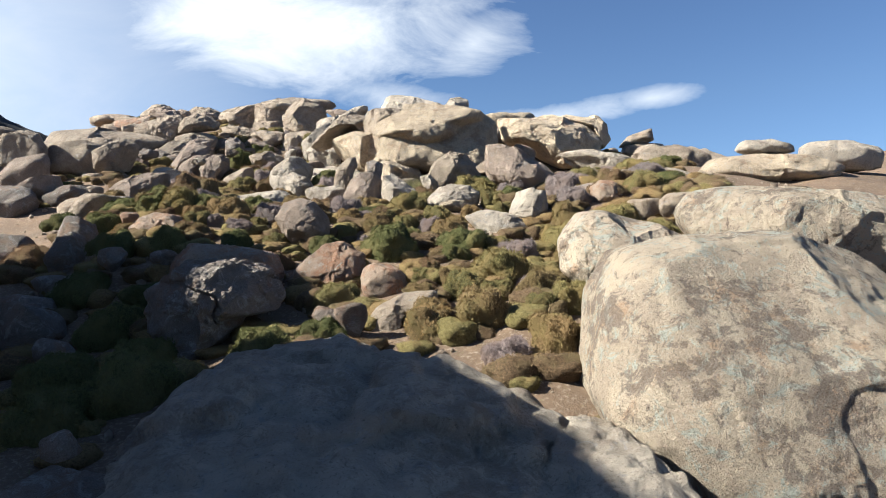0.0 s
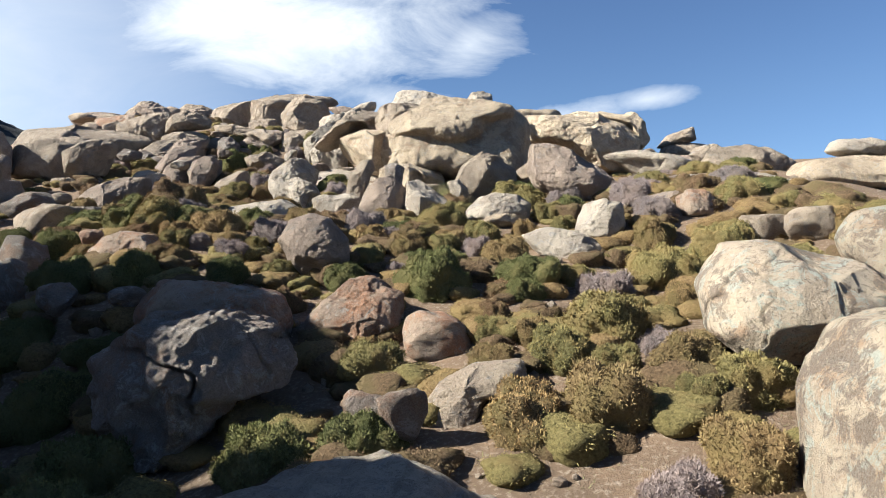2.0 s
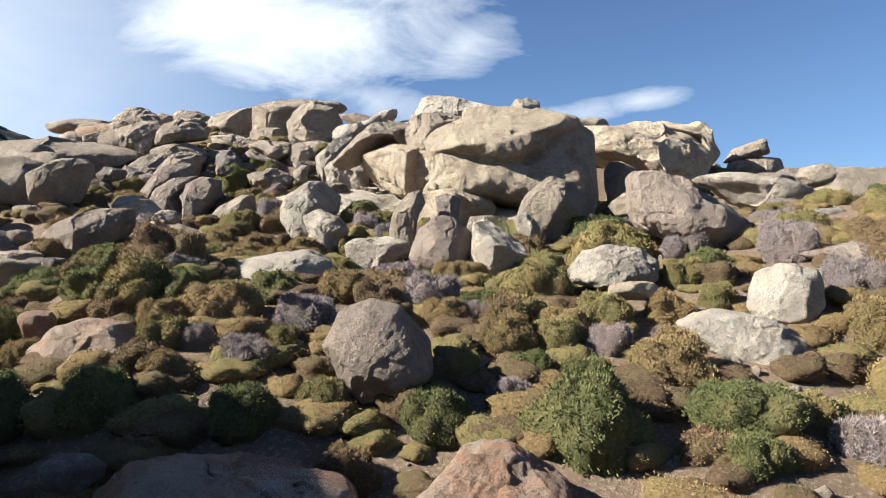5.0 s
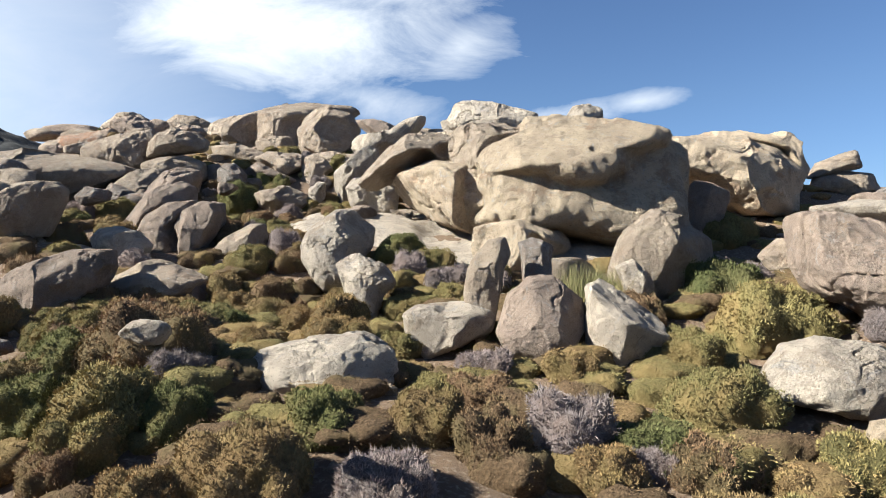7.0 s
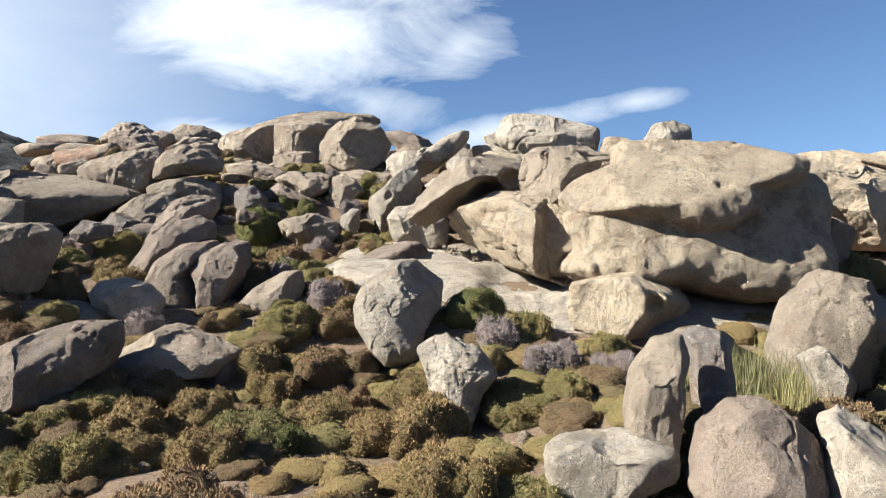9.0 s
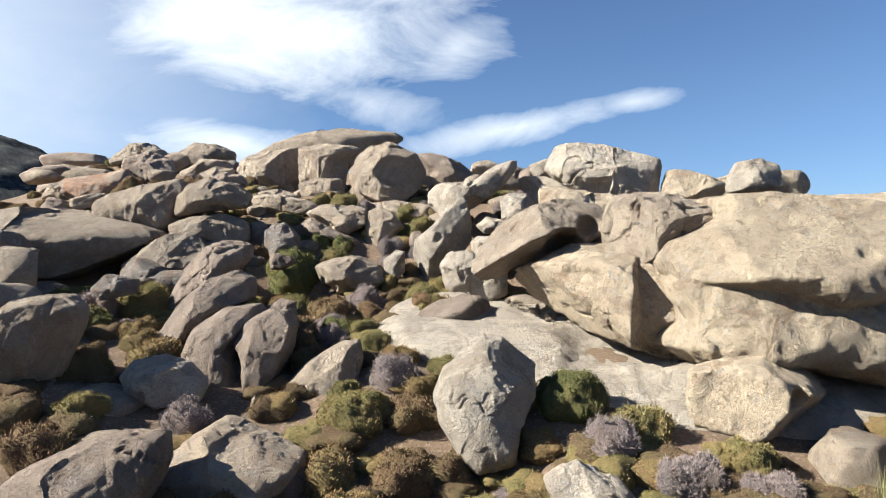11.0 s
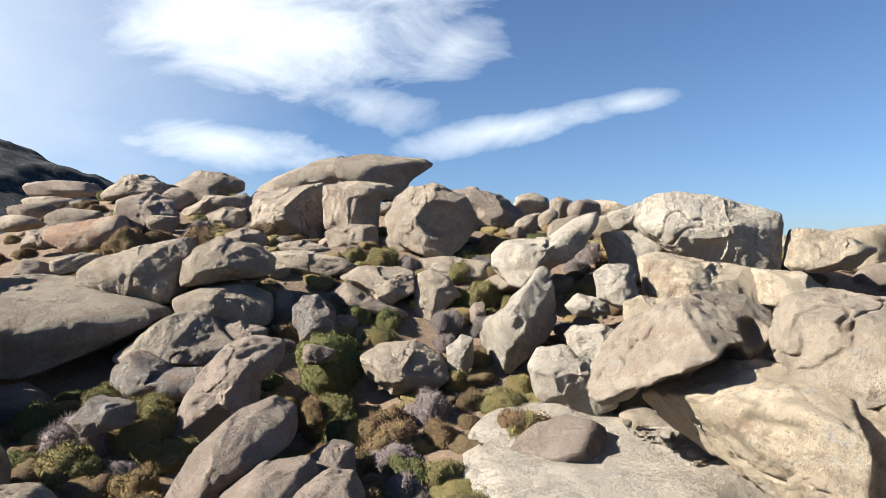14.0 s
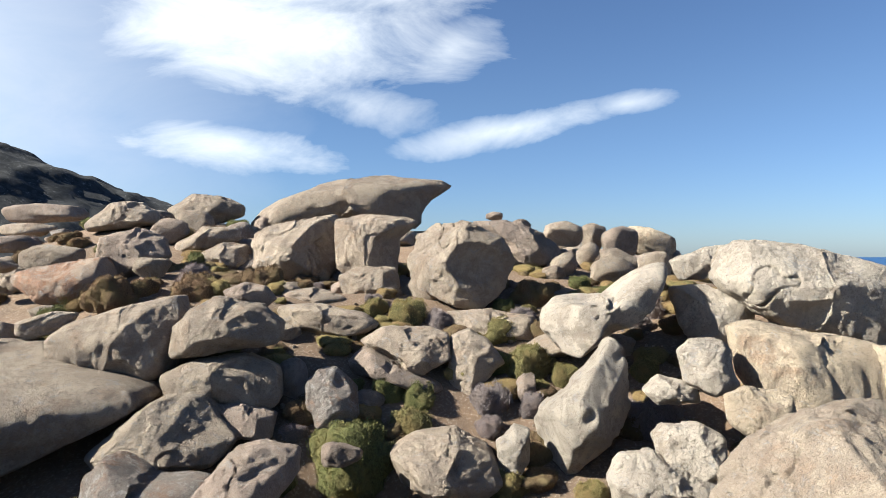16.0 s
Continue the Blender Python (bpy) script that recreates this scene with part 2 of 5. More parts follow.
def soil_material():
    b = Nodes("dry_soil")
    co = b.add("ShaderNodeTexCoord").outputs["Object"]
    big, mid, fine = b.noise(co, 0.5, 4), b.noise(co, 3.5, 8, 0.7), b.noise(co, 30, 6, 0.75)
    c = b.mix(b.ramp(big, 0.35, 0.65), (0.12, 0.085, 0.058), (0.20, 0.135, 0.09))
    c = b.mix(b.ramp(mid, 0.50, 0.66, 0, 0.8), c, (0.22, 0.145, 0.09))
    c = b.mix(b.ramp(fine, 0.52, 0.64, 0, 0.7), c, (0.40, 0.33, 0.26))
    c = b.mix(b.ramp(b.noise(co, 60, 4), 0.56, 0.66, 0, 0.6), c, (0.10, 0.07, 0.05))
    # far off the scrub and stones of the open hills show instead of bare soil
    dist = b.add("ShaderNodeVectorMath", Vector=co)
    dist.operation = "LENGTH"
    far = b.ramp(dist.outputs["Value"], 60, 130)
    # scrub kept near-black: the far hill's shaded face is put into its colour
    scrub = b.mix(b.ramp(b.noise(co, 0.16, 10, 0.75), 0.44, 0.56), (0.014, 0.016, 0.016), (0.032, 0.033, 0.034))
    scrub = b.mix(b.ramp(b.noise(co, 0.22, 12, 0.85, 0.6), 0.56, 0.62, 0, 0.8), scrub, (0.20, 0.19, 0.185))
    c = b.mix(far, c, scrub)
    n = b.bump(b.math("ADD", mid, fine), 0.8, 0.05)
    return b.done(c, n, 0.95)


def sea_material():
    b = Nodes("sea_water")
    co = b.add("ShaderNodeTexCoord").outputs["Object"]
    c = b.mix(b.ramp(b.noise(co, 0.01, 5), 0.4, 0.6), (0.006, 0.045, 0.13), (0.010, 0.060, 0.16))
    n = b.bump(b.noise(co, 0.25, 8, 0.6), 0.4, 0.6)
    return b.done(c, n, 0.35)


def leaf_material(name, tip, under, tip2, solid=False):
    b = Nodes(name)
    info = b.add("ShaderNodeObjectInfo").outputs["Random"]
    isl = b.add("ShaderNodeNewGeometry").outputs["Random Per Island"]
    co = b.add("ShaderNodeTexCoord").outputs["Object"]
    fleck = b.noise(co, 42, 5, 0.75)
    # solid: dips of the bump take the darker tone, as painted shade
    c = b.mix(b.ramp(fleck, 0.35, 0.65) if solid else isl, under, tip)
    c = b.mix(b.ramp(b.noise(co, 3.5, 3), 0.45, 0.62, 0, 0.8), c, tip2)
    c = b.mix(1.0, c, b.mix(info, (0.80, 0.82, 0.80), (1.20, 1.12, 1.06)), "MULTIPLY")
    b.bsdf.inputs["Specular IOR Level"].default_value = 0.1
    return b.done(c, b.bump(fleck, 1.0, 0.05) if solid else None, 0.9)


SOIL, SEA = soil_material(), sea_material()
TONES = {
    "olive": ((0.235, 0.208, 0.092), (0.255, 0.195, 0.090)),
    "ochre": ((0.275, 0.196, 0.100), (0.235, 0.185, 0.085)),
    "green": ((0.140, 0.150, 0.062), (0.180, 0.165, 0.074)),
    "grey": ((0.290, 0.245, 0.240), (0.245, 0.195, 0.175)),
    "brown": ((0.225, 0.152, 0.092), (0.195, 0.152, 0.080)),
}
LEAF = {k: leaf_material("foliage_" + k, tuple(1.0 * c for c in v[0]), tuple(0.74 * c for c in v[0]), tuple(0.95 * c for c in v[1])) for k, v in TONES.items()}
# solid cores in darkened leaf tones: shade in the gaps put into colour
CORE = {k: leaf_material("core_shade_" + k, tuple(0.95 * c for c in v[0]), tuple(0.40 * c for c in v[0]), tuple(0.85 * c for c in v[1]), True) for k, v in TONES.items()}
STRAW = leaf_material("dry_grass", (0.30, 0.26, 0.14), (0.17, 0.17, 0.08), (0.20, 0.21, 0.09))


# ---- builders ----
def mesh_object(name, verts, faces, material, smooth=True):
    me = bpy.data.meshes.new(name)
    me.from_pydata(np.asarray(verts).tolist(), [], faces.tolist() if isinstance(faces, np.ndarray) else faces)
    me.update()
    if smooth:
        me.polygons.foreach_set("use_smooth", [True] * len(me.polygons))
    me.materials.append(material)
    return new(name, me)


SPHERES = {}


def sphere(level):
    """Directions and faces of an even ball of triangles."""
    if level not in SPHERES:
        bm = bmesh.new()
        bmesh.ops.create_icosphere(bm, subdivisions=level, radius=1)
        bm.verts.index_update()
        SPHERES[level] = np.array([v.co[:] for v in bm.verts]), [[v.index for v in f.verts] for f in bm.faces]
        bm.free()
    return SPHERES[level]


def rock_points(d, size, seed, facets=13, chips=22, rough=1.0):
    """Points of a weathered boulder with the outer measures size, in the directions d: a rounded block, split along facets, chipped and worn."""
    rng = np.random.RandomState(seed)
    square = rng.uniform(2.6, 3.8)
    p = d * ((np.abs(d) ** square).sum(1) ** (-1 / square))[:, None]
    for k in range(facets + chips):
        n = rng.normal(size=3)
        n /= np.linalg.norm(n)
        h = p @ n
        keep = rng.uniform(0.66, 0.86) if k < facets else rng.uniform(0.90, 0.97)
        p = p - n * np.clip(h - h.max() * keep, 0, None)[:, None]
    lo, hi = p.min(0), p.max(0)
    p = (p - (lo + hi) / 2) / (hi - lo) * size
    m = float(np.mean(size))
    return p + d * (weather(p, m, seed) * rough * m)[:, None]


def boulder(x, y, z, size, seed, look_of="tan", lean=0, turn=0, tip=0, facets=13, chips=22, rough=1.0, level=4, label="", group="", name="boulder"):
    """A loose boulder with its middle at x, y, z. lean: turn about the y axis, tip: about x, turn: about z, in degrees."""
    d, f = sphere(level)
    m = pose(x, y, z, tip, lean, turn)
    p = rock_points(d, np.array(size), seed, facets, chips, rough)
    # bed it in: draw the underside down to the ground where it would hang clear
    r = np.array(m.to_3x3())
    w = p @ r.T
    low = w[:, 2].min()
    FOOT.append((x, y, 0.42 * max(size[0], 0.2), 0.42 * max(size[1], 0.2)))
    gap = (z + low) - (float(ground_z(x, y)) - 0.05)
    if 0 < gap < 0.7 * size[2]:
        w[:, 2] = np.where(w[:, 2] < 0, w[:, 2] * (1 + gap / -low), w[:, 2])
        p = w @ r
    ob = mesh_object(name, p, f, ROCK[look_of])
    ob.matrix_basis = m
    return tagged(ob, label or LABELS[look_of], "rock", group or "boulders on the slope")


FOOT = []

LABELS = {
    "tan": "rounded tan granite boulder resting on the scrubby slope",
    "gold": "golden sunlit weathered granite rock on the slope",
    "pale": "pale cream granite boulder lying among low shrubs",
    "pink": "rounded pinkish brown granite boulder on the slope",
    "rust": "rust-stained reddish granite rock among the shrubs",
    "grey": "grey lichen-mottled granite boulder on dark ground",
    "lichen": "large ochre granite boulder with pale green lichen",
}


def skin(field, lo, hi, step):
    """Points and faces of the surface where field(points) is zero, negative inside, within the box lo..hi."""
    lo, hi = np.array(lo, float), np.array(hi, float)
    n = np.ceil((hi - lo) / step).astype(int) + 1
    ax = [lo[i] + step * np.arange(n[i]) for i in range(3)]
    g = np.stack(np.meshgrid(*ax, indexing="ij"), -1)
    v = field(g.reshape(-1, 3)).reshape(n)
    inside = v < 0
    c = n - 1
    total, count = np.zeros((*c, 3)), np.zeros(c)
    for a in range(3):
        for b0 in (0, 1):
            for b1 in (0, 1):
                sl0, sl1 = [None] * 3, [None] * 3
                o = [i for i in range(3) if i != a]
                sl0[a], sl1[a] = slice(0, c[a]), slice(1, c[a] + 1)
                for ax_i, bb in zip(o, (b0, b1)):
                    sl0[ax_i] = sl1[ax_i] = slice(bb, bb + c[ax_i])
                v0, v1 = v[tuple(sl0)], v[tuple(sl1)]
                cross = (v0 < 0) != (v1 < 0)
                t = np.where(cross, v0 / np.where(cross, v0 - v1, 1), 0)
                pos = np.zeros((*c, 3))
                pos[..., a] = t
                pos[..., o[0]], pos[..., o[1]] = b0, b1
                total += np.where(cross[..., None], pos, 0)
                count += cross
    live = count > 0
    index = -np.ones(c, int)
    index[live] = np.arange(live.sum())
    cell = np.stack(np.nonzero(live), -1)
    verts = lo + step * (cell + total[live] / count[live][:, None])
    faces = []
    for a in range(3):
        o = [(a + 1) % 3, (a + 2) % 3]
        s0, s1 = [slice(None)] * 3, [slice(None)] * 3
        s0[a], s1[a] = slice(0, n[a] - 1), slice(1, n[a])
        i0, i1 = inside[tuple(s0)], inside[tuple(s1)]
        e = np.stack(np.nonzero(i0 != i1), -1)
        keep = (e[:, o[0]] > 0) & (e[:, o[1]] > 0) & (e[:, o[0]] < c[o[0]]) & (e[:, o[1]] < c[o[1]])
        e = e[keep]
        flip = i0[tuple(e.T)]
        quad = []
        for d0, d1 in ((1, 1), (0, 1), (0, 0), (1, 0)):
            k = e.copy()
            k[:, o[0]] -= d0
            k[:, o[1]] -= d1
            quad.append(index[tuple(k.T)])
        q = np.stack(quad, -1)
        q[~flip] = q[~flip][:, ::-1]
        faces.append(q)
    return verts, np.concatenate(faces)


# fields: negative inside
def lump(p, c, r, lean=0, power=2.0):
    """A rounded lump round c with the half measures r, leaning by degrees about the y axis; power above 2 squares it off."""
    q = p - np.array(c)
    a = radians(lean)
    q = np.stack([q[:, 0] * math.cos(a) - q[:, 2] * math.sin(a), q[:, 1], q[:, 0] * math.sin(a) + q[:, 2] * math.cos(a)], -1) / np.array(r)
    k = (np.abs(q) ** power).sum(1) ** (1 / power)
    return (k - 1) * min(r)


def cut(p, n, d):
    """The half space n.p < d."""
    n = np.array(n, float)
    return p @ (n / np.linalg.norm(n)) - d


def both(a, b, k):
    """The soft union of two fields."""
    h = np.clip(0.5 + 0.5 * (b - a) / k, 0, 1)
    return b * (1 - h) + a * h - k * h * (1 - h)


def less(a, b, k):
    """a with b carved out, the rim softened by k."""
    return -both(-a, b, k)


# ---- shrubs ----
def leaves(rng, pts, nrm, length, width, splay):
    """One small pointed leaf at each of pts, standing roughly along nrm."""
    n = len(pts)
    d = nrm + rng.normal(size=(n, 3)) * splay
    d /= np.linalg.norm(d, axis=1)[:, None]
    s = np.cross(d, rng.normal(size=(n, 3)))
    s /= np.linalg.norm(s, axis=1)[:, None] + 1e-6
    l, w = length * rng.uniform(0.6, 1.4, (n, 1)), width * rng.uniform(0.7, 1.3, (n, 1))
    v = np.stack([pts - s * w, pts + s * w, pts + d * l], 1).reshape(-1, 3)
    return v, np.arange(3 * n).reshape(-1, 3)


def cushion_shape(kind, rng, count, lobes_n, leaf=1.0):
    """Leaf triangles and the solid core of a lumpy cushion about 1 across."""
    lobes = [((0, 0, -0.02), 0.34)]
    for k in range(lobes_n):
        a, up = k * 2.4 + rng.uniform(-0.5, 0.5), rng.uniform(0.0, 1.15)
        r = rng.uniform(0.26, 0.36)
        lobes.append(((r * math.cos(a) * math.cos(up), r * math.sin(a) * math.cos(up), 0.8 * r * math.sin(up)), rng.uniform(0.10, 0.19) if lobes_n < 20 else rng.uniform(0.08, 0.15)))
    C, R = np.array([c for c, _ in lobes]), np.array([r for _, r in lobes])
    squash = np.array([1, 1, 0.86])

    def swell(p):
        return 0.028 * lattice(p * 11, 5) + 0.022 * lattice(p * 24, 6)

    n = count * 4
    k = rng.choice(len(R), n, p=R ** 2 / (R ** 2).sum())
    d = rng.normal(size=(n, 3))
    d /= np.linalg.norm(d, axis=1)[:, None]
    pts = C[k] + d * R[k][:, None]
    buried = (np.linalg.norm(pts[:, None] - C[None], axis=2) - R[None]).min(1) < -0.012
    ok = (d[:, 2] > -0.35) & (pts[:, 2] > -0.12) & ~buried
    pts, d = pts[ok][:count], d[ok][:count]
    thin = kind == "grey"
    pts = (pts + d * (swell(pts) - 0.010)[:, None]) * squash
    # sprigs: leaves gather round common tips
    gather = np.stack([lattice(pts * 22 + 3, 11), lattice(pts * 22 + 40, 12), lattice(pts * 22 + 80, 13)], -1)
    fv, ff = leaves(rng, pts, d + 0.7 * gather, leaf * (0.038 if thin else 0.025), leaf * (0.0036 if thin else 0.0054), 0.45)
    d, f = sphere(4 if count > 2500 else 3)
    surf = np.zeros(len(d))
    for c, r in zip(C, R):
        disc = (d @ c) ** 2 - c @ c + r * r
        surf = np.maximum(surf, np.where(disc > 0, d @ c + np.sqrt(np.clip(disc, 0, None)), 0))
    core = d * surf[:, None]
    core = (core + d * (swell(core) - 0.016)[:, None]) * squash
    core[:, 2] = np.maximum(core[:, 2], -0.22)
    return fv, ff, core, f


def cushion(kind, seed, grade):
    """A cushion shrub: an Empty with its foliage and a solid core, coloured darker for the shade between leaves."""
    fv, ff, cv, cf = cushion_shape(kind, np.random.RandomState(seed), (2200, 4600, 9500)[grade], (12, 14, 24)[grade], (1.3, 1.0, 0.66)[grade])
    root = new("cushion_shrub")
    mesh_object("foliage", fv, ff, LEAF[kind], False).parent = root
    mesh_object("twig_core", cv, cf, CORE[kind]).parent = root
    return root


SHRUB_LABELS = {
    "olive": "olive-green cushion shrub growing between granite boulders",
    "ochre": "ochre-brown dry cushion shrub on the rocky slope",
    "green": "dark green dense cushion shrub on the slope",
    "grey": "grey-lilac dry twiggy dwarf shrub among the cushions",
    "brown": "rusty brown half-dry cushion shrub among the stones",
}
STOCK = {}


def shrub(x, y, width, kind, k=0, high=1.4):
    """A cushion shrub standing on the ground at x, y."""
    grade = 2 if width > 0.85 else 1 if y < 15.5 else 0
    key = (kind, k % 3, grade)
    m = pose(x, y, float(ground_z(x, y)) - 0.02 * width, 0, 0, (k * 137.5 + x * 71) % 360)
    if key not in STOCK:
        ob = cushion(kind, 100 + len(STOCK) * 7, grade)
        tagged(ob, SHRUB_LABELS[kind], "shrub", "cushion shrubs")
        STOCK[key] = ob
        ob.matrix_basis = m
    else:
        ob = copy_thing(STOCK[key], m)
    ob.scale = (width, width, width * high)
    FOOT.append((x, y, 0.40 * width, 0.40 * width))
    return ob


# ---- ground, sea ----
def axis(lo, hi, dense_lo, dense_hi, step, grow):
    vals = list(np.arange(dense_lo, dense_hi, step))
    s, v = step, dense_hi
    while v < hi:
        vals.append(v)
        s *= grow
        v += s
    vals.append(hi)
    s, v = step, dense_lo
    while v > lo:
        s *= grow
        v -= s
        vals.insert(0, max(v, lo))
    return np.array(vals)


def make_ground():
    xs, ys = axis(-4000, 4000, -14, 9, 0.12, 1.09), axis(-3500, 4500, -3, 32, 0.12, 1.09)
    X, Y = np.meshgrid(xs, ys, indexing="ij")
    v = np.stack([X, Y, ground_z(X, Y)], -1).reshape(-1, 3)
    n = len(ys)
    i = (np.arange(len(xs) - 1)[:, None] * n + np.arange(n - 1)[None]).ravel()
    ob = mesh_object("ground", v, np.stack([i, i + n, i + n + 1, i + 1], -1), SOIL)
    return tagged(ob, "dry reddish stony soil of a scrubby hillside", "ground", kind="structure")


make_ground()
def make_hill():
    """The stony hillside across the valley, closer in its relief than the open ground."""
    xs, ys = np.arange(-900, -130, 5.0), np.arange(330, 780, 5.0)
    X, Y = np.meshgrid(xs, ys, indexing="ij")
    p = np.stack([X, Y, X * 0], -1).reshape(-1, 3)
    crag = np.clip(fractal(p / 26, 4, 71, 0.6), 0, None).reshape(X.shape)
    v = np.stack([X, Y, ground_z(X, Y) + 0.5 + 3.5 * crag], -1).reshape(-1, 3)
    n = len(ys)
    i = (np.arange(len(xs) - 1)[:, None] * n + np.arange(n - 1)[None]).ravel()
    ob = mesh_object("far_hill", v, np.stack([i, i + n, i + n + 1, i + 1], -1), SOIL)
    return tagged(ob, "stony scrub-covered hillside across the valley, shade in its colour", "hill", kind="structure")


make_hill()
sea = mesh_object("water", [(-4900, -4900, -16), (4900, -4900, -16), (4900, 4900, -16), (-4900, 4900, -16)], [(0, 1, 2, 3)], SEA)
tagged(sea, "deep blue open sea reaching the horizon", "sea", kind="structure")


# ---- rocks hewn to a profile ----
def reach(profile, soften=2.0):
    """Distance from the middle to the rim of a closed profile of (x, z), for 720 even directions."""
    p = np.array(profile, float)
    q = np.roll(p, -1, 0)
    a = np.arange(720) * math.pi / 360
    u = np.stack([np.cos(a), np.sin(a)], -1)
    e = q - p
    den = u[:, :1] * e[None, :, 1] - u[:, 1:] * e[None, :, 0]
    den = np.where(np.abs(den) < 1e-9, 1e-9, den)
    t = (p[None, :, 0] * e[None, :, 1] - p[None, :, 1] * e[None, :, 0]) / den
    s = (p[None, :, 0] * u[:, 1:] - p[None, :, 1] * u[:, :1]) / den
    r = np.where((s >= -1e-6) & (s <= 1 + 1e-6) & (t > 0), t, 0).max(1)
    k = np.arange(-20, 21)
    w = np.exp(-0.5 * (k / (2 * soften)) ** 2)
    r = sum(wi * np.roll(r, ki) for wi, ki in zip(w / w.sum(), k))
    return r


def rim(table, x, z):
    a = np.arctan2(z, x) * 360 / math.pi % 720
    i = np.floor(a).astype(int)
    f = a - i
    return table[i % 720] * (1 - f) + table[(i + 1) % 720] * f


def weather(p, m, seed):
    """Relief of a weathered face at the points p of a rock about m across, in parts of m: swells, wandering splits, flakes, pits and grit."""
    q = p / m
    big = min(1.0, m ** -0.45)
    out = 0.020 * fractal(q * 2.0 + seed, 2, seed)
    split = np.abs(fractal(q * 1.5 + 3.1 * seed, 3, seed + 7, 0.5))
    out -= 0.055 * np.clip(1 - split / 0.030, 0, 1) * np.clip(lattice(q * 1.5 + 8.8, seed + 2) * 4, 0, 1)
    flake = lattice(q * 2.6 + 5.5, seed + 21) + 0.30 * lattice(q * 9, seed + 22)
    out -= 0.026 * np.clip((flake - 0.20) * 14, 0, 1)
    pit = lattice(p * 7.0 + 2.2, seed + 31)
    out -= 0.016 * np.clip((pit - 0.30) * 4, 0, 1) * np.clip(lattice(p * 1.6, seed + 32) * 3 + 0.4, 0, 1)
    out += 0.011 * fractal(q * 7, 3, seed + 9, 0.6) + 0.006 * fractal(q * 24, 2, seed + 4)
    return out * big


def bed(p, x, y, z):
    """Draw the underside down to the ground where it would hang clear."""
    low = p[:, 2].min()
    gap = (z + low) - (float(ground_z(x, y)) - 0.05)
    if 0 < gap < 0.9 * (p[:, 2].max() - low):
        p[:, 2] = np.where(p[:, 2] < 0, p[:, 2] * (1 + gap / -low), p[:, 2])
    return p


def hewn(x, y, z, deep, profile, seed, look_of="tan", level=5, rough=1.0, facets=7, back=0.36, stacked=False, label="", name="boulder"):
    """A boulder with the given profile of (x, z) seen from downhill, deep to either side of it, its front split into facets."""
    table = reach(profile)
    d, f = sphere(level)
    rng = np.random.RandomState(seed)
    n = rng.uniform(2.3, 3.0)
    s = np.hypot(d[:, 0], d[:, 2])
    k = (s ** n + np.abs(d[:, 1]) ** n) ** (-1 / n)
    r = rim(table, d[:, 0], d[:, 2])
    p = np.stack([d[:, 0] * k * r, d[:, 1] * k * deep, d[:, 2] * k * r], -1)
    m = float(np.mean(table)) * 2
    unit = np.stack([d[:, 0] * k, d[:, 1] * k, d[:, 2] * k], -1)
    full = unit.copy()
    for i in range(facets):
        v = np.array([rng.normal() * 0.7, -0.55 - abs(rng.normal()) * 0.5, rng.normal() * 0.6 + 0.15])
        v /= np.linalg.norm(v)
        h = unit @ v
        unit = unit - v * np.clip(h - h.max() * rng.uniform(0.76, 0.94), 0, None)[:, None]
    p = p + (unit - full) * np.array([0.55 * np.ptp(p[:, 0]), deep, 0.55 * np.ptp(p[:, 2])])
    p[:, 1] += back * p[:, 2]
    p = p + d * (weather(p, m, seed) * rough * m)[:, None]
    if not stacked:
        p = bed(p, x, y, z)
    FOOT.append((x, y, 0.8 * float(np.ptp(p[:, 0])) / 2, 0.8 * deep))
    ob = mesh_object(name, p, f, ROCK[look_of])
    ob.matrix_basis = pose(x, y, z)
    return tagged(ob, label or LABELS[look_of], "rock", "boulders on the slope")


def bedrock(x, y, z, thick, plan, slope, seed, look_of, label):
    """A bare sheet of bedrock with a plan of (x, y), its top sloping up away from the camera, scaling off in low steps."""
    table = reach(plan, 3.0)
    d, f = sphere(6)
    s = np.hypot(d[:, 0], d[:, 1])
    k = (s ** 7 + np.abs(d[:, 2]) ** 7) ** (-1 / 7)
    r = rim(table, d[:, 0], d[:, 1])
    p = np.stack([d[:, 0] * k * r, d[:, 1] * k * r, d[:, 2] * k * thick], -1)
    q = p * np.array([1.0, 1.0, 0.2])
    lift = 0.07 * fractal(q * 0.9, 2, seed) + 0.018 * fractal(q * 5, 3, seed + 3, 0.6)
    step = lattice(q * np.array([0.9, 1.6, 1.0]) + 4.1, seed + 5) + 0.25 * lattice(q * 5, seed + 6)
    lift -= 0.05 * np.clip((step - 0.05) * 12, 0, 1) + 0.05 * np.clip((step - 0.42) * 12, 0, 1)
    split = np.abs(fractal(q * 0.8 + 9.3, 3, seed + 8, 0.5))
    lift -= 0.05 * np.clip(1 - split / 0.025, 0, 1)
    p[:, 2] += slope * p[:, 1] + lift - thick
    FOOT.append((x, y, 2.7, 1.6))
    ob = mesh_object("bedrock", p, f, ROCK[look_of])
    ob.matrix_basis = pose(x, y, z)
    return tagged(ob, label, "rock", "boulders on the slope")


def profile_field(p, table, deep, back=0.28, n=2.7):
    yy = (p[:, 1] - back * p[:, 2]) / deep
    r = np.hypot(p[:, 0], p[:, 2]) / rim(table, p[:, 0], p[:, 2])
    return ((r ** n + np.abs(yy) ** n) ** (1 / n) - 1) * min(deep, float(table.min()) * 1.3)


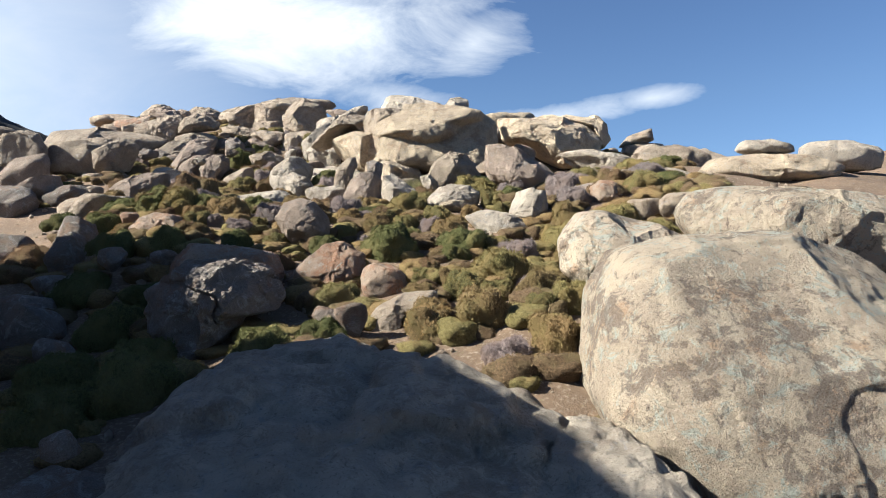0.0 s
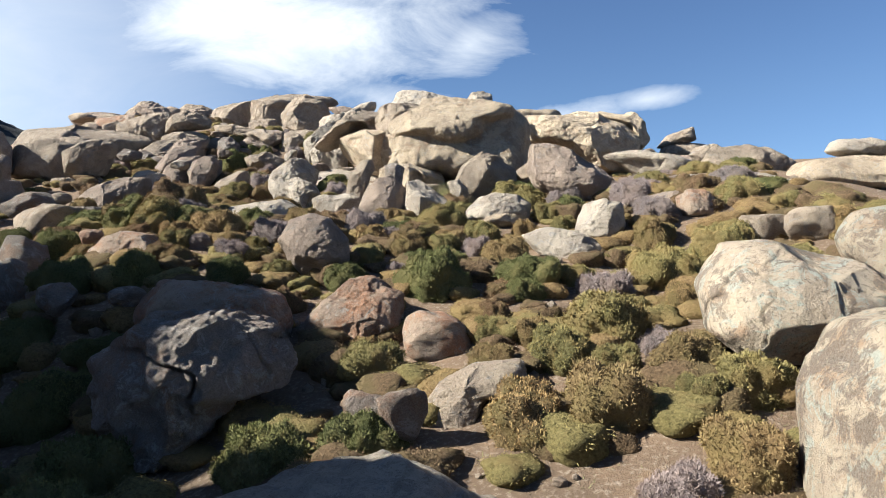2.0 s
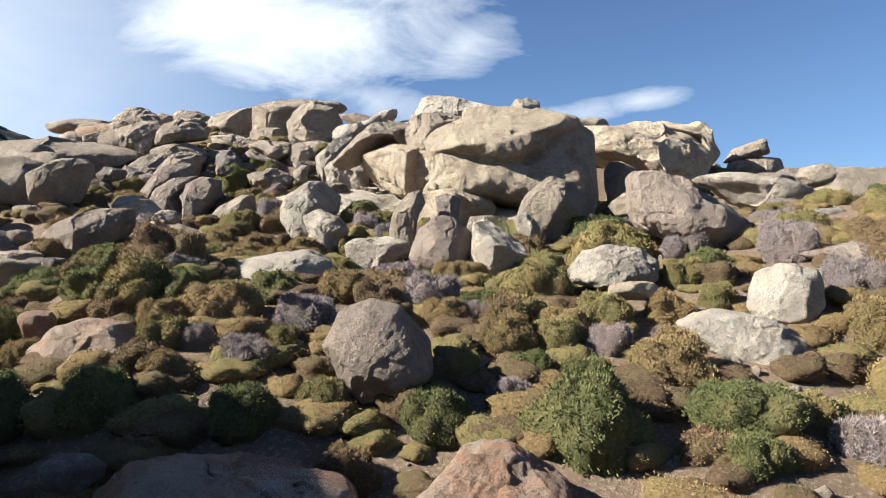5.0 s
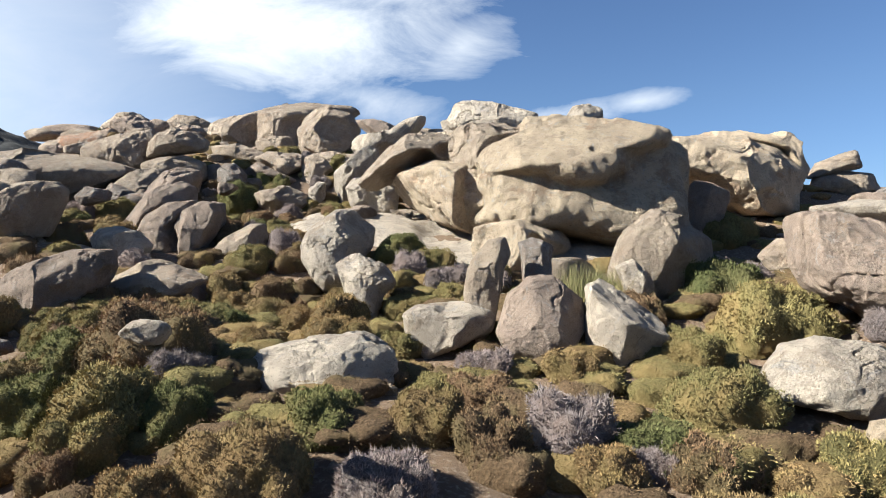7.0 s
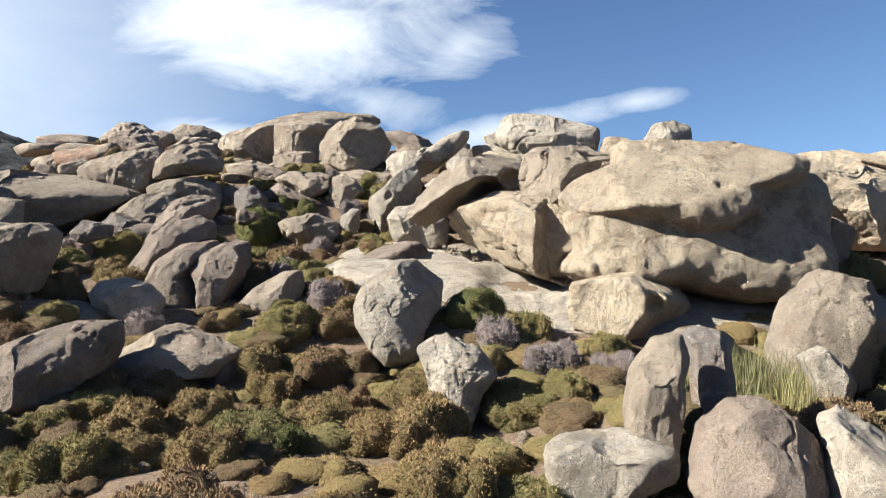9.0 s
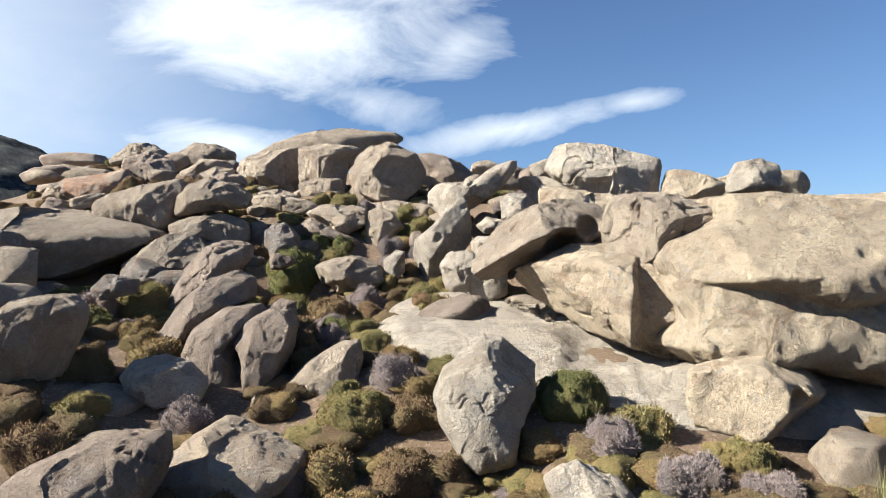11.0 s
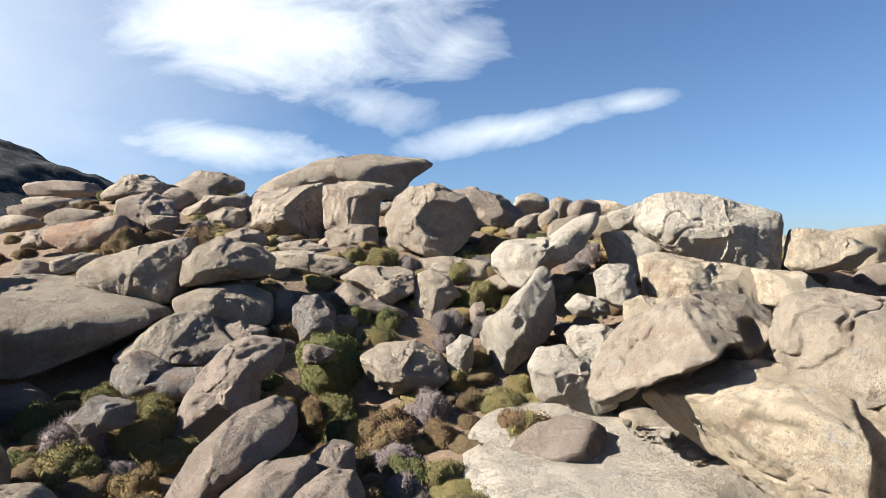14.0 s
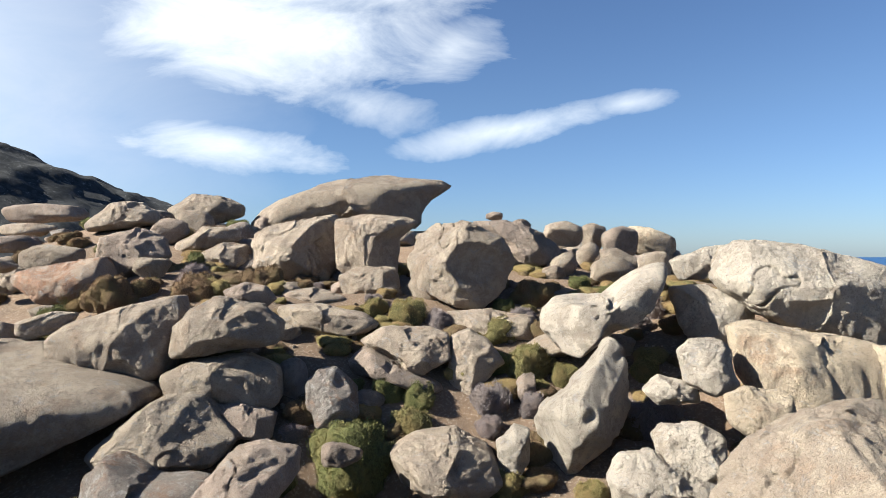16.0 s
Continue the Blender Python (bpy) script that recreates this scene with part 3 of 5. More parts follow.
def hollowed(x, y, z, deep, profile, seed, look_of, holes, step=0.028, rough=1.0, back=0.28, stacked=False, label="", name="boulder"):
    """A boulder with a given profile, eaten out by hollows (x, z, half width, half height, lean, depth) in its front."""
    table = reach(profile)
    m = float(np.mean(table)) * 2
    rng = np.random.RandomState(seed)
    planes = []
    for i in range(7):
        v = np.array([rng.normal() * 0.75, -0.35 - abs(rng.normal()) * 0.6, rng.normal() * 0.6 + 0.2])
        planes.append((v / np.linalg.norm(v), rng.uniform(0.80, 0.95)))

    def field(p):
        f = profile_field(p, table, deep, back)
        for v, keep in planes:
            f = np.maximum(f, p @ v - keep * max(deep * -v[1], 0.45 * m * abs(v[0]), 0.3 * m * abs(v[2])))
        near = np.abs(f) < 0.2
        f[near] -= weather(p[near], m, seed) * rough * m * 0.9
        for hx, hz, rx, rz, lean, dep in holes:
            f = less(f, lump(p, (hx, -deep + back * hz, hz), (rx, dep, rz), lean), 0.035)
        return f

    lo, hi = np.array(profile).min(0), np.array(profile).max(0)
    v, f = skin(field, (lo[0] - 0.15, -deep - back, lo[1] - 0.15), (hi[0] + 0.15, deep + back, hi[1] + 0.15), step)
    if not stacked:
        v = bed(v, x, y, z)
    FOOT.append((x, y, 0.4 * (hi[0] - lo[0]), 0.8 * deep))
    ob = mesh_object(name, v, f, ROCK[look_of])
    ob.matrix_basis = pose(x, y, z)
    return tagged(ob, label or LABELS[look_of], "rock", "boulders on the slope")


def great_boulder():
    """The crowning rock: a capping ledge that overhangs a rust-streaked body."""
    x, y, z = -0.95, 17.35, 3.24
    cap = reach([(-1.46, -0.15), (-1.35, 0.01), (-0.78, 0.27), (-0.71, 0.56), (-0.42, 0.60), (0.16, 0.58), (0.74, 0.48), (1.38, 0.31), (1.54, 0.19), (1.42, 0.01),
                 (0.88, -0.17), (0.74, -0.43), (0.38, -0.61), (-0.12, -0.63), (-0.70, -0.47), (-1.35, -0.34)], 1.2)
    body = reach([(-1.83, 0.23), (-1.31, 0.41), (-0.30, 0.64), (0.71, 0.86), (1.07, 0.87), (1.37, 0.72), (1.41, 0.07), (1.59, -0.37), (1.32, -0.67), (0.21, -0.75),
                  (-0.65, -0.57), (-1.52, -0.60), (-1.82, -0.39), (-1.69, -0.17)], 1.2)

    def field(p):
        a = profile_field(p, cap, 1.20, 0.55, 3.6)
        a = np.maximum(a, cut(p, (-0.12, -0.62, 0.78), 0.62))
        a = np.maximum(a, cut(p, (-0.62, -0.55, 0.55), 1.02))
        q = p - np.array((0.39, 0.0, -0.58))
        b = profile_field(q, body, 1.13, 0.48, 3.6)
        b = np.maximum(b, cut(q, (0.95, -0.30, 0.05), 1.40))
        near = np.minimum(np.abs(a), np.abs(b)) < 0.2
        w = weather(p[near], 1.7, 511) * 1.4
        a[near] -= w
        b[near] -= w * 1.2
        return both(a, b, 0.015)
    v, f = skin(field, (-1.75, -1.75, -1.45), (2.15, 1.75, 0.85), 0.032)
    v = bed(v, x, y, z)
    FOOT.append((x, y, 1.5, 1.0))
    ob = mesh_object("great_boulder", v, f, ROCK["gold"])
    ob.matrix_basis = pose(x, y, z)
    return tagged(ob, "huge golden granite boulder with an overhanging cracked ledge", "rock", "boulders on the slope")


# ---- boulders ----
great_boulder()
hewn(-2.04, 17.85, 2.55, 0.75, [(-0.94, 0.01), (-0.73, 0.48), (-0.30, 0.65), (0.29, 0.68), (0.75, 0.48), (0.81, -0.60), (-0.06, -0.69), (-0.73, -0.43)], 520, "gold", level=6, label="golden rock at the back of the small cave")
bedrock(-2.7, 17.9, 2.09, 0.45, [(-3.0, 1.1), (-3.06, 0.4), (-2.4, -0.2), (-1.66, -0.4), (-1.2, -0.75), (-0.4, -1.5), (0.2, -1.9), (2.1, -2.0), (3.3, -1.3), (3.5, 0.6), (1.2, 1.6), (-1.0, 2.1),
                                 (-2.4, 2.2), (-2.8, 1.8)], 0.24, 61, "pale", "broad pale bare bedrock sheet sloping downhill")
hewn(-8.67, 30.80, 6.44, 1.5, [(-2.82, -0.47), (-2.56, -0.18), (-1.4, 0.19), (-0.38, 0.48), (0.78, 0.63), (1.66, 0.51), (2.53, 0.47), (2.6, 0.29), (2.15, 0.15), (1.98, -0.07), (1.77, -0.16), (1.75, -0.5), (0.93, -0.41), (-0.38, -0.34), (-1.54, -0.51), (-2.71, -0.66)], 401, "tan", label="long tan granite crest rock ending in a beak")
hewn(-9.11, 26.48, 5.11, 1.1, [(-1.02, 0.14), (-0.88, 0.33), (-0.12, 0.57), (0.64, 0.7), (0.79, 0.35), (0.81, -0.3), (0.64, -0.62), (0.1, -0.64), (-0.88, -0.36)], 402, "tan", back=0.45, level=7, label="broad cracked granite block below the crest rock")
hewn(-7.67, 25.76, 5.31, 0.58, [(-0.68, 0.35), (-0.17, 0.47), (0.65, 0.4), (0.89, 0.29), (0.52, 0.02), (0.46, -0.49), (-0.17, -0.55), (-0.6, -0.33)], 403, "tan", level=6)
hewn(-7.59, 24.89, 4.55, 0.36, [(-0.54, 0.12), (-0.14, 0.27), (0.43, 0.25), (0.5, -0.07), (0.33, -0.26), (-0.42, -0.24)], 404, "tan")
hollowed(-6.17, 24.38, 4.90, 0.73, [(-0.92, 0.03), (-0.74, 0.48), (-0.42, 0.68), (0.21, 0.66), (0.75, 0.39), (0.95, 0.03), (0.75, -0.42), (0.39, -0.73), (-0.15, -0.66), (-0.74, -0.38), (-0.94, -0.15)], 405, "tan",
         [(0.52, 0.02, 0.84, 0.60, 10, 0.52)], step=0.028, label="round granite boulder with a deep scooped-out hollow")
hewn(-4.82, 26.89, 5.25, 0.61, [(-1.03, 0.42), (-0.36, 0.47), (0.42, 0.22), (0.78, -0.12), (0.7, -0.43), (-0.03, -0.5), (-0.48, -0)], 406, "pink")
hewn(-4.32, 22.42, 4.30, 0.65, [(0.94, 0.65), (0.92, 0.43), (0.63, 0.06), (0.12, -0.3), (-0.4, -0.57), (-0.58, -0.49), (-0.8, -0.25), (-0.8, -0.05), (-0.58, 0.16), (-0.18, 0.21), (0.12, 0.19), (0.56, 0.53)], 407, "pale", stacked=True, label="pale leaf-shaped granite rock leaning up at a slant")
hewn(-1.79, 22.28, 4.64, 0.72, [(-1.13, 0.08), (-0.93, 0.49), (-0.64, 0.57), (-0.14, 0.52), (0.58, 0.35), (0.99, 0.24), (1.01, 0.03), (0.83, -0.61), (0.44, -0.62), (-0.28, -0.41), (-0.64, -0.3), (-1.04, -0.05)], 408, "pale", level=7, label="large white weathered block on the crest")
hewn(-2.62, 23.46, 4.89, 0.32, [(-0.45, 0.04), (0.08, 0.25), (0.41, 0.27), (0.29, -0.19), (-0.33, -0.25)], 409, "pale", stacked=True)
hewn(-2.85, 22.60, 4.33, 0.37, [(-0.49, 0.25), (0.04, 0.3), (0.56, -0.04), (0.41, -0.26), (-0.12, -0.26), (-0.41, -0.13)], 410, "pale")
hewn(-2.42, 21.01, 3.88, 0.51, [(-0.76, 0.34), (-0.49, 0.4), (0.12, 0.3), (0.77, 0.17), (0.79, -0.32), (0.3, -0.35), (-0.43, -0.32), (-0.75, -0.07)], 411, "gold", back=0.6, level=6, label="flat-topped golden slab below the white block")
hewn(-1.44, 20.66, 3.80, 0.33, [(-0.41, 0.28), (0.16, 0.24), (0.51, 0), (0.39, -0.26), (-0.19, -0.23), (-0.41, -0.17)], 412, "gold")
hewn(-3.58, 20.82, 3.85, 0.28, [(-0.29, 0.16), (-0.13, 0.27), (0.14, 0.27), (0.28, 0.13), (0.27, -0.2), (-0.01, -0.31), (-0.26, -0.17)], 413, "pale", stacked=True)
hewn(-3.95, 20.88, 3.57, 0.22, [(-0.32, 0.01), (-0.11, 0.17), (0.25, 0.07), (0.3, -0.12), (-0.17, -0.13)], 414, "pale")
hewn(-3.38, 20.11, 3.54, 0.26, [(-0.29, 0.13), (-0.08, 0.22), (0.3, 0.18), (0.32, -0.06), (-0.08, -0.28), (-0.29, -0.11)], 415, "gold")
hewn(-4.03, 20.12, 3.18, 0.28, [(-0.36, 0.11), (-0.22, 0.22), (0.1, 0.23), (0.32, 0.13), (0.29, -0.19), (0.04, -0.27), (-0.29, -0.13)], 416, "pale")
hewn(-4.34, 20.00, 2.86, 0.38, [(-0.5, 0.07), (-0.37, 0.27), (-0.06, 0.34), (0.25, 0.16), (0.53, 0.07), (0.53, -0.19), (0.04, -0.3), (-0.4, -0.19)], 417, "pale", level=6)
hollowed(-4.85, 21.00, 3.25, 0.62, [(-0.61, -0.17), (-0.45, 0.08), (-0.15, 0.31), (0.16, 0.62), (0.34, 0.84), (0.48, 0.71), (0.57, 0.37), (0.5, 0.01), (0.22, -0.25), (-0.06, -0.55), (-0.15, -0.84), (-0.28, -0.78), (-0.55, -0.42)], 418, "pale",
         [(-0.21, -0.07, 0.15, 0.08, -58, 0.20), (-0.03, 0.11, 0.16, 0.08, -58, 0.22), (0.17, 0.31, 0.16, 0.07, -55, 0.22), (0.35, 0.52, 0.11, 0.07, -50, 0.18), (0.29, -0.15, 0.22, 0.16, -40, 0.30)], step=0.028, label="upright pale rock pitted with weathered hollows")
hewn(-5.61, 20.95, 2.98, 0.19, [(-0.19, 0.03), (0.01, 0.2), (0.17, 0.16), (0.17, -0.08), (-0.06, -0.21), (-0.18, -0.11)], 419, "pale")
hewn(-6.80, 22.63, 3.80, 0.41, [(-0.69, 0.07), (-0.36, 0.25), (0.24, 0.25), (0.51, 0.16), (0.55, -0.14), (0.17, -0.33), (-0.28, -0.21)], 420, "tan", back=0.6, level=6)
hewn(-6.00, 22.60, 3.63, 0.37, [(-0.28, 0.3), (-0.03, 0.38), (0.27, 0.23), (0.44, -0.03), (-0.03, -0.42), (-0.33, -0.25)], 421, "tan", back=0.5)
hewn(-7.06, 22.44, 3.50, 0.43, [(-0.57, 0.13), (-0.37, 0.32), (0.22, 0.06), (0.75, -0.18), (0.59, -0.26), (0.07, -0.18), (-0.48, -0.03)], 422, "pink")
hewn(-5.63, 23.64, 3.98, 0.42, [(-0.78, 0.19), (-0.03, 0.23), (0.64, 0.12), (0.66, -0.23), (-0.11, -0.23), (-0.7, -0.02)], 423, "tan")
hewn(-6.35, 20.96, 2.77, 0.7, [(-0.61, 0.12), (-0.35, 0.25), (0.13, 0.31), (0.5, 0.13), (0.62, -0.11), (0.37, -0.26), (-0.11, -0.29), (-0.49, -0.17)], 424, "tan", back=0.5, level=6)
hewn(-7.68, 21.68, 3.27, 0.35, [(-0.32, 0.21), (-0.19, 0.38), (0.01, 0.38), (0.28, 0.15), (0.33, -0.12), (0.08, -0.46), (-0.12, -0.32), (-0.29, -0.02)], 425, "grey")
hewn(-8.05, 23.34, 4.08, 0.43, [(-0.72, 0.2), (-0.14, 0.23), (0.51, 0.11), (0.8, -0.07), (0.51, -0.21), (-0.14, -0.21), (-0.56, -0.11)], 426, "tan")
hewn(-8.41, 24.26, 4.33, 0.33, [(-0.5, 0.1), (0.03, 0.17), (0.59, -0.02), (0.21, -0.17), (-0.43, -0.08)], 427, "tan")
hewn(-10.37, 22.14, 4.02, 0.55, [(-0.89, -0.03), (-0.64, 0.15), (-0.01, 0.36), (0.63, 0.48), (0.72, 0.22), (0.63, -0.24), (0.07, -0.41), (-0.5, -0.35), (-0.83, -0.2)], 428, "tan", back=0.5, level=6, label="long tan boulder lying in a stack")
hewn(-9.05, 21.98, 4.11, 0.47, [(-0.65, 0.01), (-0.4, 0.25), (-0.13, 0.38), (0.43, 0.29), (0.72, 0.08), (0.72, -0.17), (0.29, -0.24), (-0.26, -0.33), (-0.65, -0.36)], 429, "tan", stacked=True, level=6, label="rounded tan boulder leaning on the stack")
hewn(-8.89, 22.49, 4.49, 0.24, [(-0.36, 0.06), (-0.1, 0.17), (0.2, 0.11), (0.35, -0.05), (0.2, -0.17), (-0.25, -0.09)], 430, "pink", stacked=True)
hewn(-8.96, 21.74, 3.56, 0.42, [(-0.75, 0.04), (-0.4, 0.19), (0.2, 0.26), (0.61, 0.12), (0.68, -0.15), (0.27, -0.23), (-0.33, -0.21), (-0.68, -0.09)], 431, "tan", level=6)
hewn(-9.36, 21.14, 3.00, 0.55, [(-0.86, -0.13), (-0.59, 0.1), (-0.15, 0.45), (0.28, 0.47), (0.5, 0.22), (0.79, 0.04), (0.59, -0.24), (0.22, -0.37), (-0.28, -0.4), (-0.66, -0.24)], 432, "tan", back=0.5, level=6, label="angular tan boulder resting against the stack")
hewn(-8.60, 21.41, 3.16, 0.26, [(-0.41, 0.13), (-0.05, 0.17), (0.33, 0.03), (0.28, -0.18), (-0.12, -0.14)], 433, "pink")
hewn(-8.27, 19.71, 2.76, 0.51, [(-0.59, -0.34), (-0.47, -0.05), (-0.02, 0.46), (0.23, 0.54), (0.6, 0.49), (0.59, 0.27), (0.36, 0.01), (0.33, -0.24), (-0.15, -0.5), (-0.56, -0.54)], 434, "pink", level=6, label="pinkish fin-shaped boulder leaning uphill")
hewn(-12.01, 21.50, 3.28, 1.5, [(-1.77, 0.5), (-0.14, 0.64), (0.51, 0.61), (1.43, 0.41), (2.08, 0.28), (2.42, 0.11), (2.09, -0.11), (1.69, -0.28), (0.91, -0.62), (0.13, -0.47), (-1.76, -0.73)], 435, "tan", rough=0.6, back=0.7, level=7, label="long smooth whale-backed granite slab")
hewn(-9.28, 20.26, 2.71, 0.45, [(-0.63, 0.12), (-0.39, 0.35), (0.1, 0.13), (0.6, 0.13), (0.84, -0.09), (0.27, -0.25), (-0.6, -0.17)], 436, "grey")
hewn(-12.49, 24.64, 4.57, 0.55, [(-0.95, 0.16), (-0.3, 0.32), (0.53, 0.42), (0.74, 0.09), (0.63, -0.39), (-0.2, -0.39), (-0.85, -0.06)], 437, "rust")
hewn(-11.80, 25.38, 5.07, 0.48, [(-0.56, 0.25), (0.05, 0.41), (0.55, 0.25), (0.67, -0.09), (-0.04, -0.46), (-0.56, -0.24)], 438, "pink")
hewn(-13.42, 28.41, 5.84, 0.51, [(-0.77, -0.14), (-0.25, 0.31), (0.25, 0.38), (0.69, 0.13), (0.78, -0.14), (0, -0.27), (-0.71, -0.34)], 439, "tan")
hewn(-12.35, 30.49, 6.15, 0.61, [(-1, -0), (-0.37, 0.42), (0.34, 0.38), (0.94, 0.1), (0.95, -0.15), (0.2, -0.4), (-0.57, -0.36)], 440, "tan")
hewn(-11.19, 27.34, 5.34, 0.43, [(-0.69, -0.1), (-0.09, 0.26), (0.6, 0.21), (0.68, -0.02), (-0.09, -0.22), (-0.58, -0.28)], 441, "tan")
hewn(-10.42, 26.28, 4.99, 0.35, [(-0.49, 0.08), (-0.04, 0.28), (0.33, 0.23), (0.41, -0.17), (0.07, -0.3), (-0.38, -0.13)], 442, "tan")
hewn(-14.07, 25.77, 4.52, 0.34, [(-0.37, -0.2), (-0.3, 0.32), (-0.06, 0.31), (0.3, 0.18), (0.45, -0.17), (0.02, -0.3)], 443, "tan")
hewn(-11.64, 22.61, 4.09, 0.26, [(-0.36, 0.04), (0.07, 0.17), (0.38, 0.15), (0.29, -0.05), (-0.15, -0.2), (-0.32, -0.13)], 444, "tan")
hewn(-7.74, 18.28, 2.44, 0.47, [(-0.54, -0.28), (-0.36, 0.03), (-0.01, 0.35), (0.3, 0.46), (0.52, 0.36), (0.55, 0.1), (0.24, -0.13), (-0.14, -0.35), (-0.32, -0.53), (-0.52, -0.44)], 445, "pink", facets=3, rough=0.55, level=6, label="pinkish egg-shaped boulder above a leaning pair")
hewn(-7.35, 17.65, 2.01, 0.44, [(-0.44, -0.04), (-0.33, 0.23), (-0.02, 0.46), (0.38, 0.51), (0.48, 0.35), (0.29, 0.14), (0.19, 0), (0.28, -0.28), (0.28, -0.49), (-0.07, -0.53), (-0.34, -0.29)], 446, "pink", facets=3, rough=0.6, level=6, label="one of two boulders leaning together like a heart")
hewn(-6.80, 17.50, 2.04, 0.38, [(-0.36, 0.06), (-0.24, 0.29), (0.04, 0.45), (0.23, 0.42), (0.34, 0.24), (0.3, -0.04), (0.15, -0.32), (0.07, -0.52), (-0.18, -0.48), (-0.24, -0.21)], 447, "pink", facets=3, rough=0.6, level=6, label="one of two boulders leaning together like a heart")
hewn(-6.82, 18.27, 2.35, 0.21, [(-0.28, 0.03), (-0.03, 0.18), (0.17, 0.14), (0.21, -0.14), (-0.06, -0.18)], 448, "pink")
hewn(-6.05, 17.39, 1.76, 0.36, [(-0.49, -0.11), (-0.25, 0.13), (0.13, 0.35), (0.32, 0.37), (0.37, 0.16), (0.29, -0.16), (0.08, -0.32), (-0.32, -0.27)], 449, "tan", facets=3, rough=0.7, level=6)
hewn(-7.65, 16.75, 1.80, 0.31, [(-0.43, 0.04), (-0.32, 0.2), (-0.08, 0.26), (0.22, 0.17), (0.45, -0.05), (0.38, -0.2), (-0.02, -0.23), (-0.36, -0.1)], 450, "pale")
hewn(-8.91, 16.50, 2.39, 0.37, [(-0.55, -0), (-0.22, 0.23), (0.06, 0.28), (0.32, 0.3), (0.5, 0.19), (0.52, 0), (0.3, -0.23), (-0.12, -0.28), (-0.5, -0.24)], 451, "tan", level=6)
hewn(-9.19, 18.78, 2.65, 0.23, [(-0.31, -0.04), (-0.13, 0.18), (0.27, 0.11), (0.3, -0.08), (-0.13, -0.18)], 452, "grey")
hewn(-4.35, 16.30, 1.72, 0.5, [(-0.52, 0.04), (-0.42, 0.27), (-0.04, 0.56), (0.17, 0.57), (0.51, 0.31), (0.49, 0.03), (0.32, -0.21), (0.26, -0.53), (-0.09, -0.63), (-0.24, -0.52), (-0.47, -0.18)], 453, "pale", facets=3, rough=0.5, level=7, label="upright leaf-shaped boulder standing on its point")
hewn(-0.28, 19.55, 4.24, 0.31, [(-0.39, -0.04), (-0.19, 0.23), (0.14, 0.29), (0.36, 0.19), (0.36, -0.17), (-0.01, -0.23), (-0.42, -0.25)], 454, "pale", stacked=True)
hewn(-0.40, 21.66, 4.29, 0.45, [(-0.6, -0.19), (-0.36, 0.34), (-0.07, 0.34), (0.46, 0.16), (0.74, 0.02), (0.37, -0.26), (-0.45, -0.3)], 455, "gold", stacked=True)
hewn(2.68, 20.24, 3.35, 1.3, [(-1.71, 0.71), (-0.95, 0.75), (-0.01, 0.76), (1.1, 0.47), (1.47, -0.07), (1.31, -0.51), (1.17, -0.92), (0.24, -0.95), (-0.7, -0.34), (-1.53, -0.03)], 456, "gold", level=7, label="broad golden boulder beside the great one")
hewn(3.89, 20.75, 3.86, 0.69, [(-1.25, 0.25), (-0.79, 0.4), (0.18, 0.36), (0.59, 0.13), (0.62, -0.43), (0.31, -0.79), (0.04, -0.16), (-0.66, 0.13)], 457, "gold", stacked=True, level=6)
hewn(5.61, 21.54, 3.63, 0.42, [(-0.65, -0.31), (-0.32, 0.09), (0.44, 0.37), (0.47, -0.07), (-0.24, -0.26)], 458, "tan", stacked=True)
hewn(5.78, 21.38, 3.21, 0.48, [(-0.69, 0.16), (-0, 0.29), (0.64, 0.26), (0.72, -0.19), (0, -0.3), (-0.82, -0.15)], 459, "tan")
hewn(6.15, 17.88, 2.36, 0.6, [(-0.83, 0.18), (-0.52, 0.41), (0.34, 0.42), (0.98, 0.11), (0.84, -0.16), (0.35, -0.42), (-0.51, -0.42), (-0.83, -0.17)], 460, "tan")
hewn(4.28, 18.24, 2.28, 0.55, [(-0.89, 0.24), (0.02, 0.35), (0.93, -0.04), (0.78, -0.28), (-0.36, -0.29), (-0.76, -0.01)], 461, "pale", back=0.7)
hollowed(-1.72, 16.01, 1.84, 0.51, [(-0.8, -0.11), (-0.74, 0.21), (-0.32, 0.29), (0.29, 0.36), (0.65, 0.29), (0.83, 0.04), (0.81, -0.22), (0.41, -0.25), (-0.26, -0.35), (-0.75, -0.29)], 462, "gold",
         [(0.10, -0.01, 0.13, 0.16, -40, 0.45)], back=0.6, step=0.028, label="low smooth granite dome with a dark notch")
hewn(-0.25, 14.86, 1.82, 0.45, [(-0.66, -0.17), (-0.44, 0.14), (-0.08, 0.4), (0.28, 0.3), (0.61, 0.04), (0.61, -0.19), (0.14, -0.27), (-0.22, -0.3), (-0.52, -0.26)], 463, "tan", level=6, label="blunt triangular boulder below the great rock")
hewn(-0.78, 14.15, 1.45, 0.19, [(-0.2, 0.1), (0.01, 0.18), (0.22, -0.05), (0.07, -0.16), (-0.07, -0.16)], 464, "pale")
hewn(1.05, 12.96, 1.52, 0.57, [(-0.69, 0.09), (-0.63, 0.54), (-0.38, 0.58), (0.06, 0.44), (0.5, 0.16), (0.73, -0.11), (0.72, -0.45), (0.34, -0.55), (0.01, -0.45), (-0.39, -0.26), (-0.61, -0.12)], 465, "pink", level=7, label="large blunt pinkish boulder with a pointed corner")
hewn(0.45, 13.44, 1.68, 0.18, [(-0.23, -0.01), (-0.02, 0.16), (0.16, 0.17), (0.18, -0.12), (-0.14, -0.15)], 466, "tan")
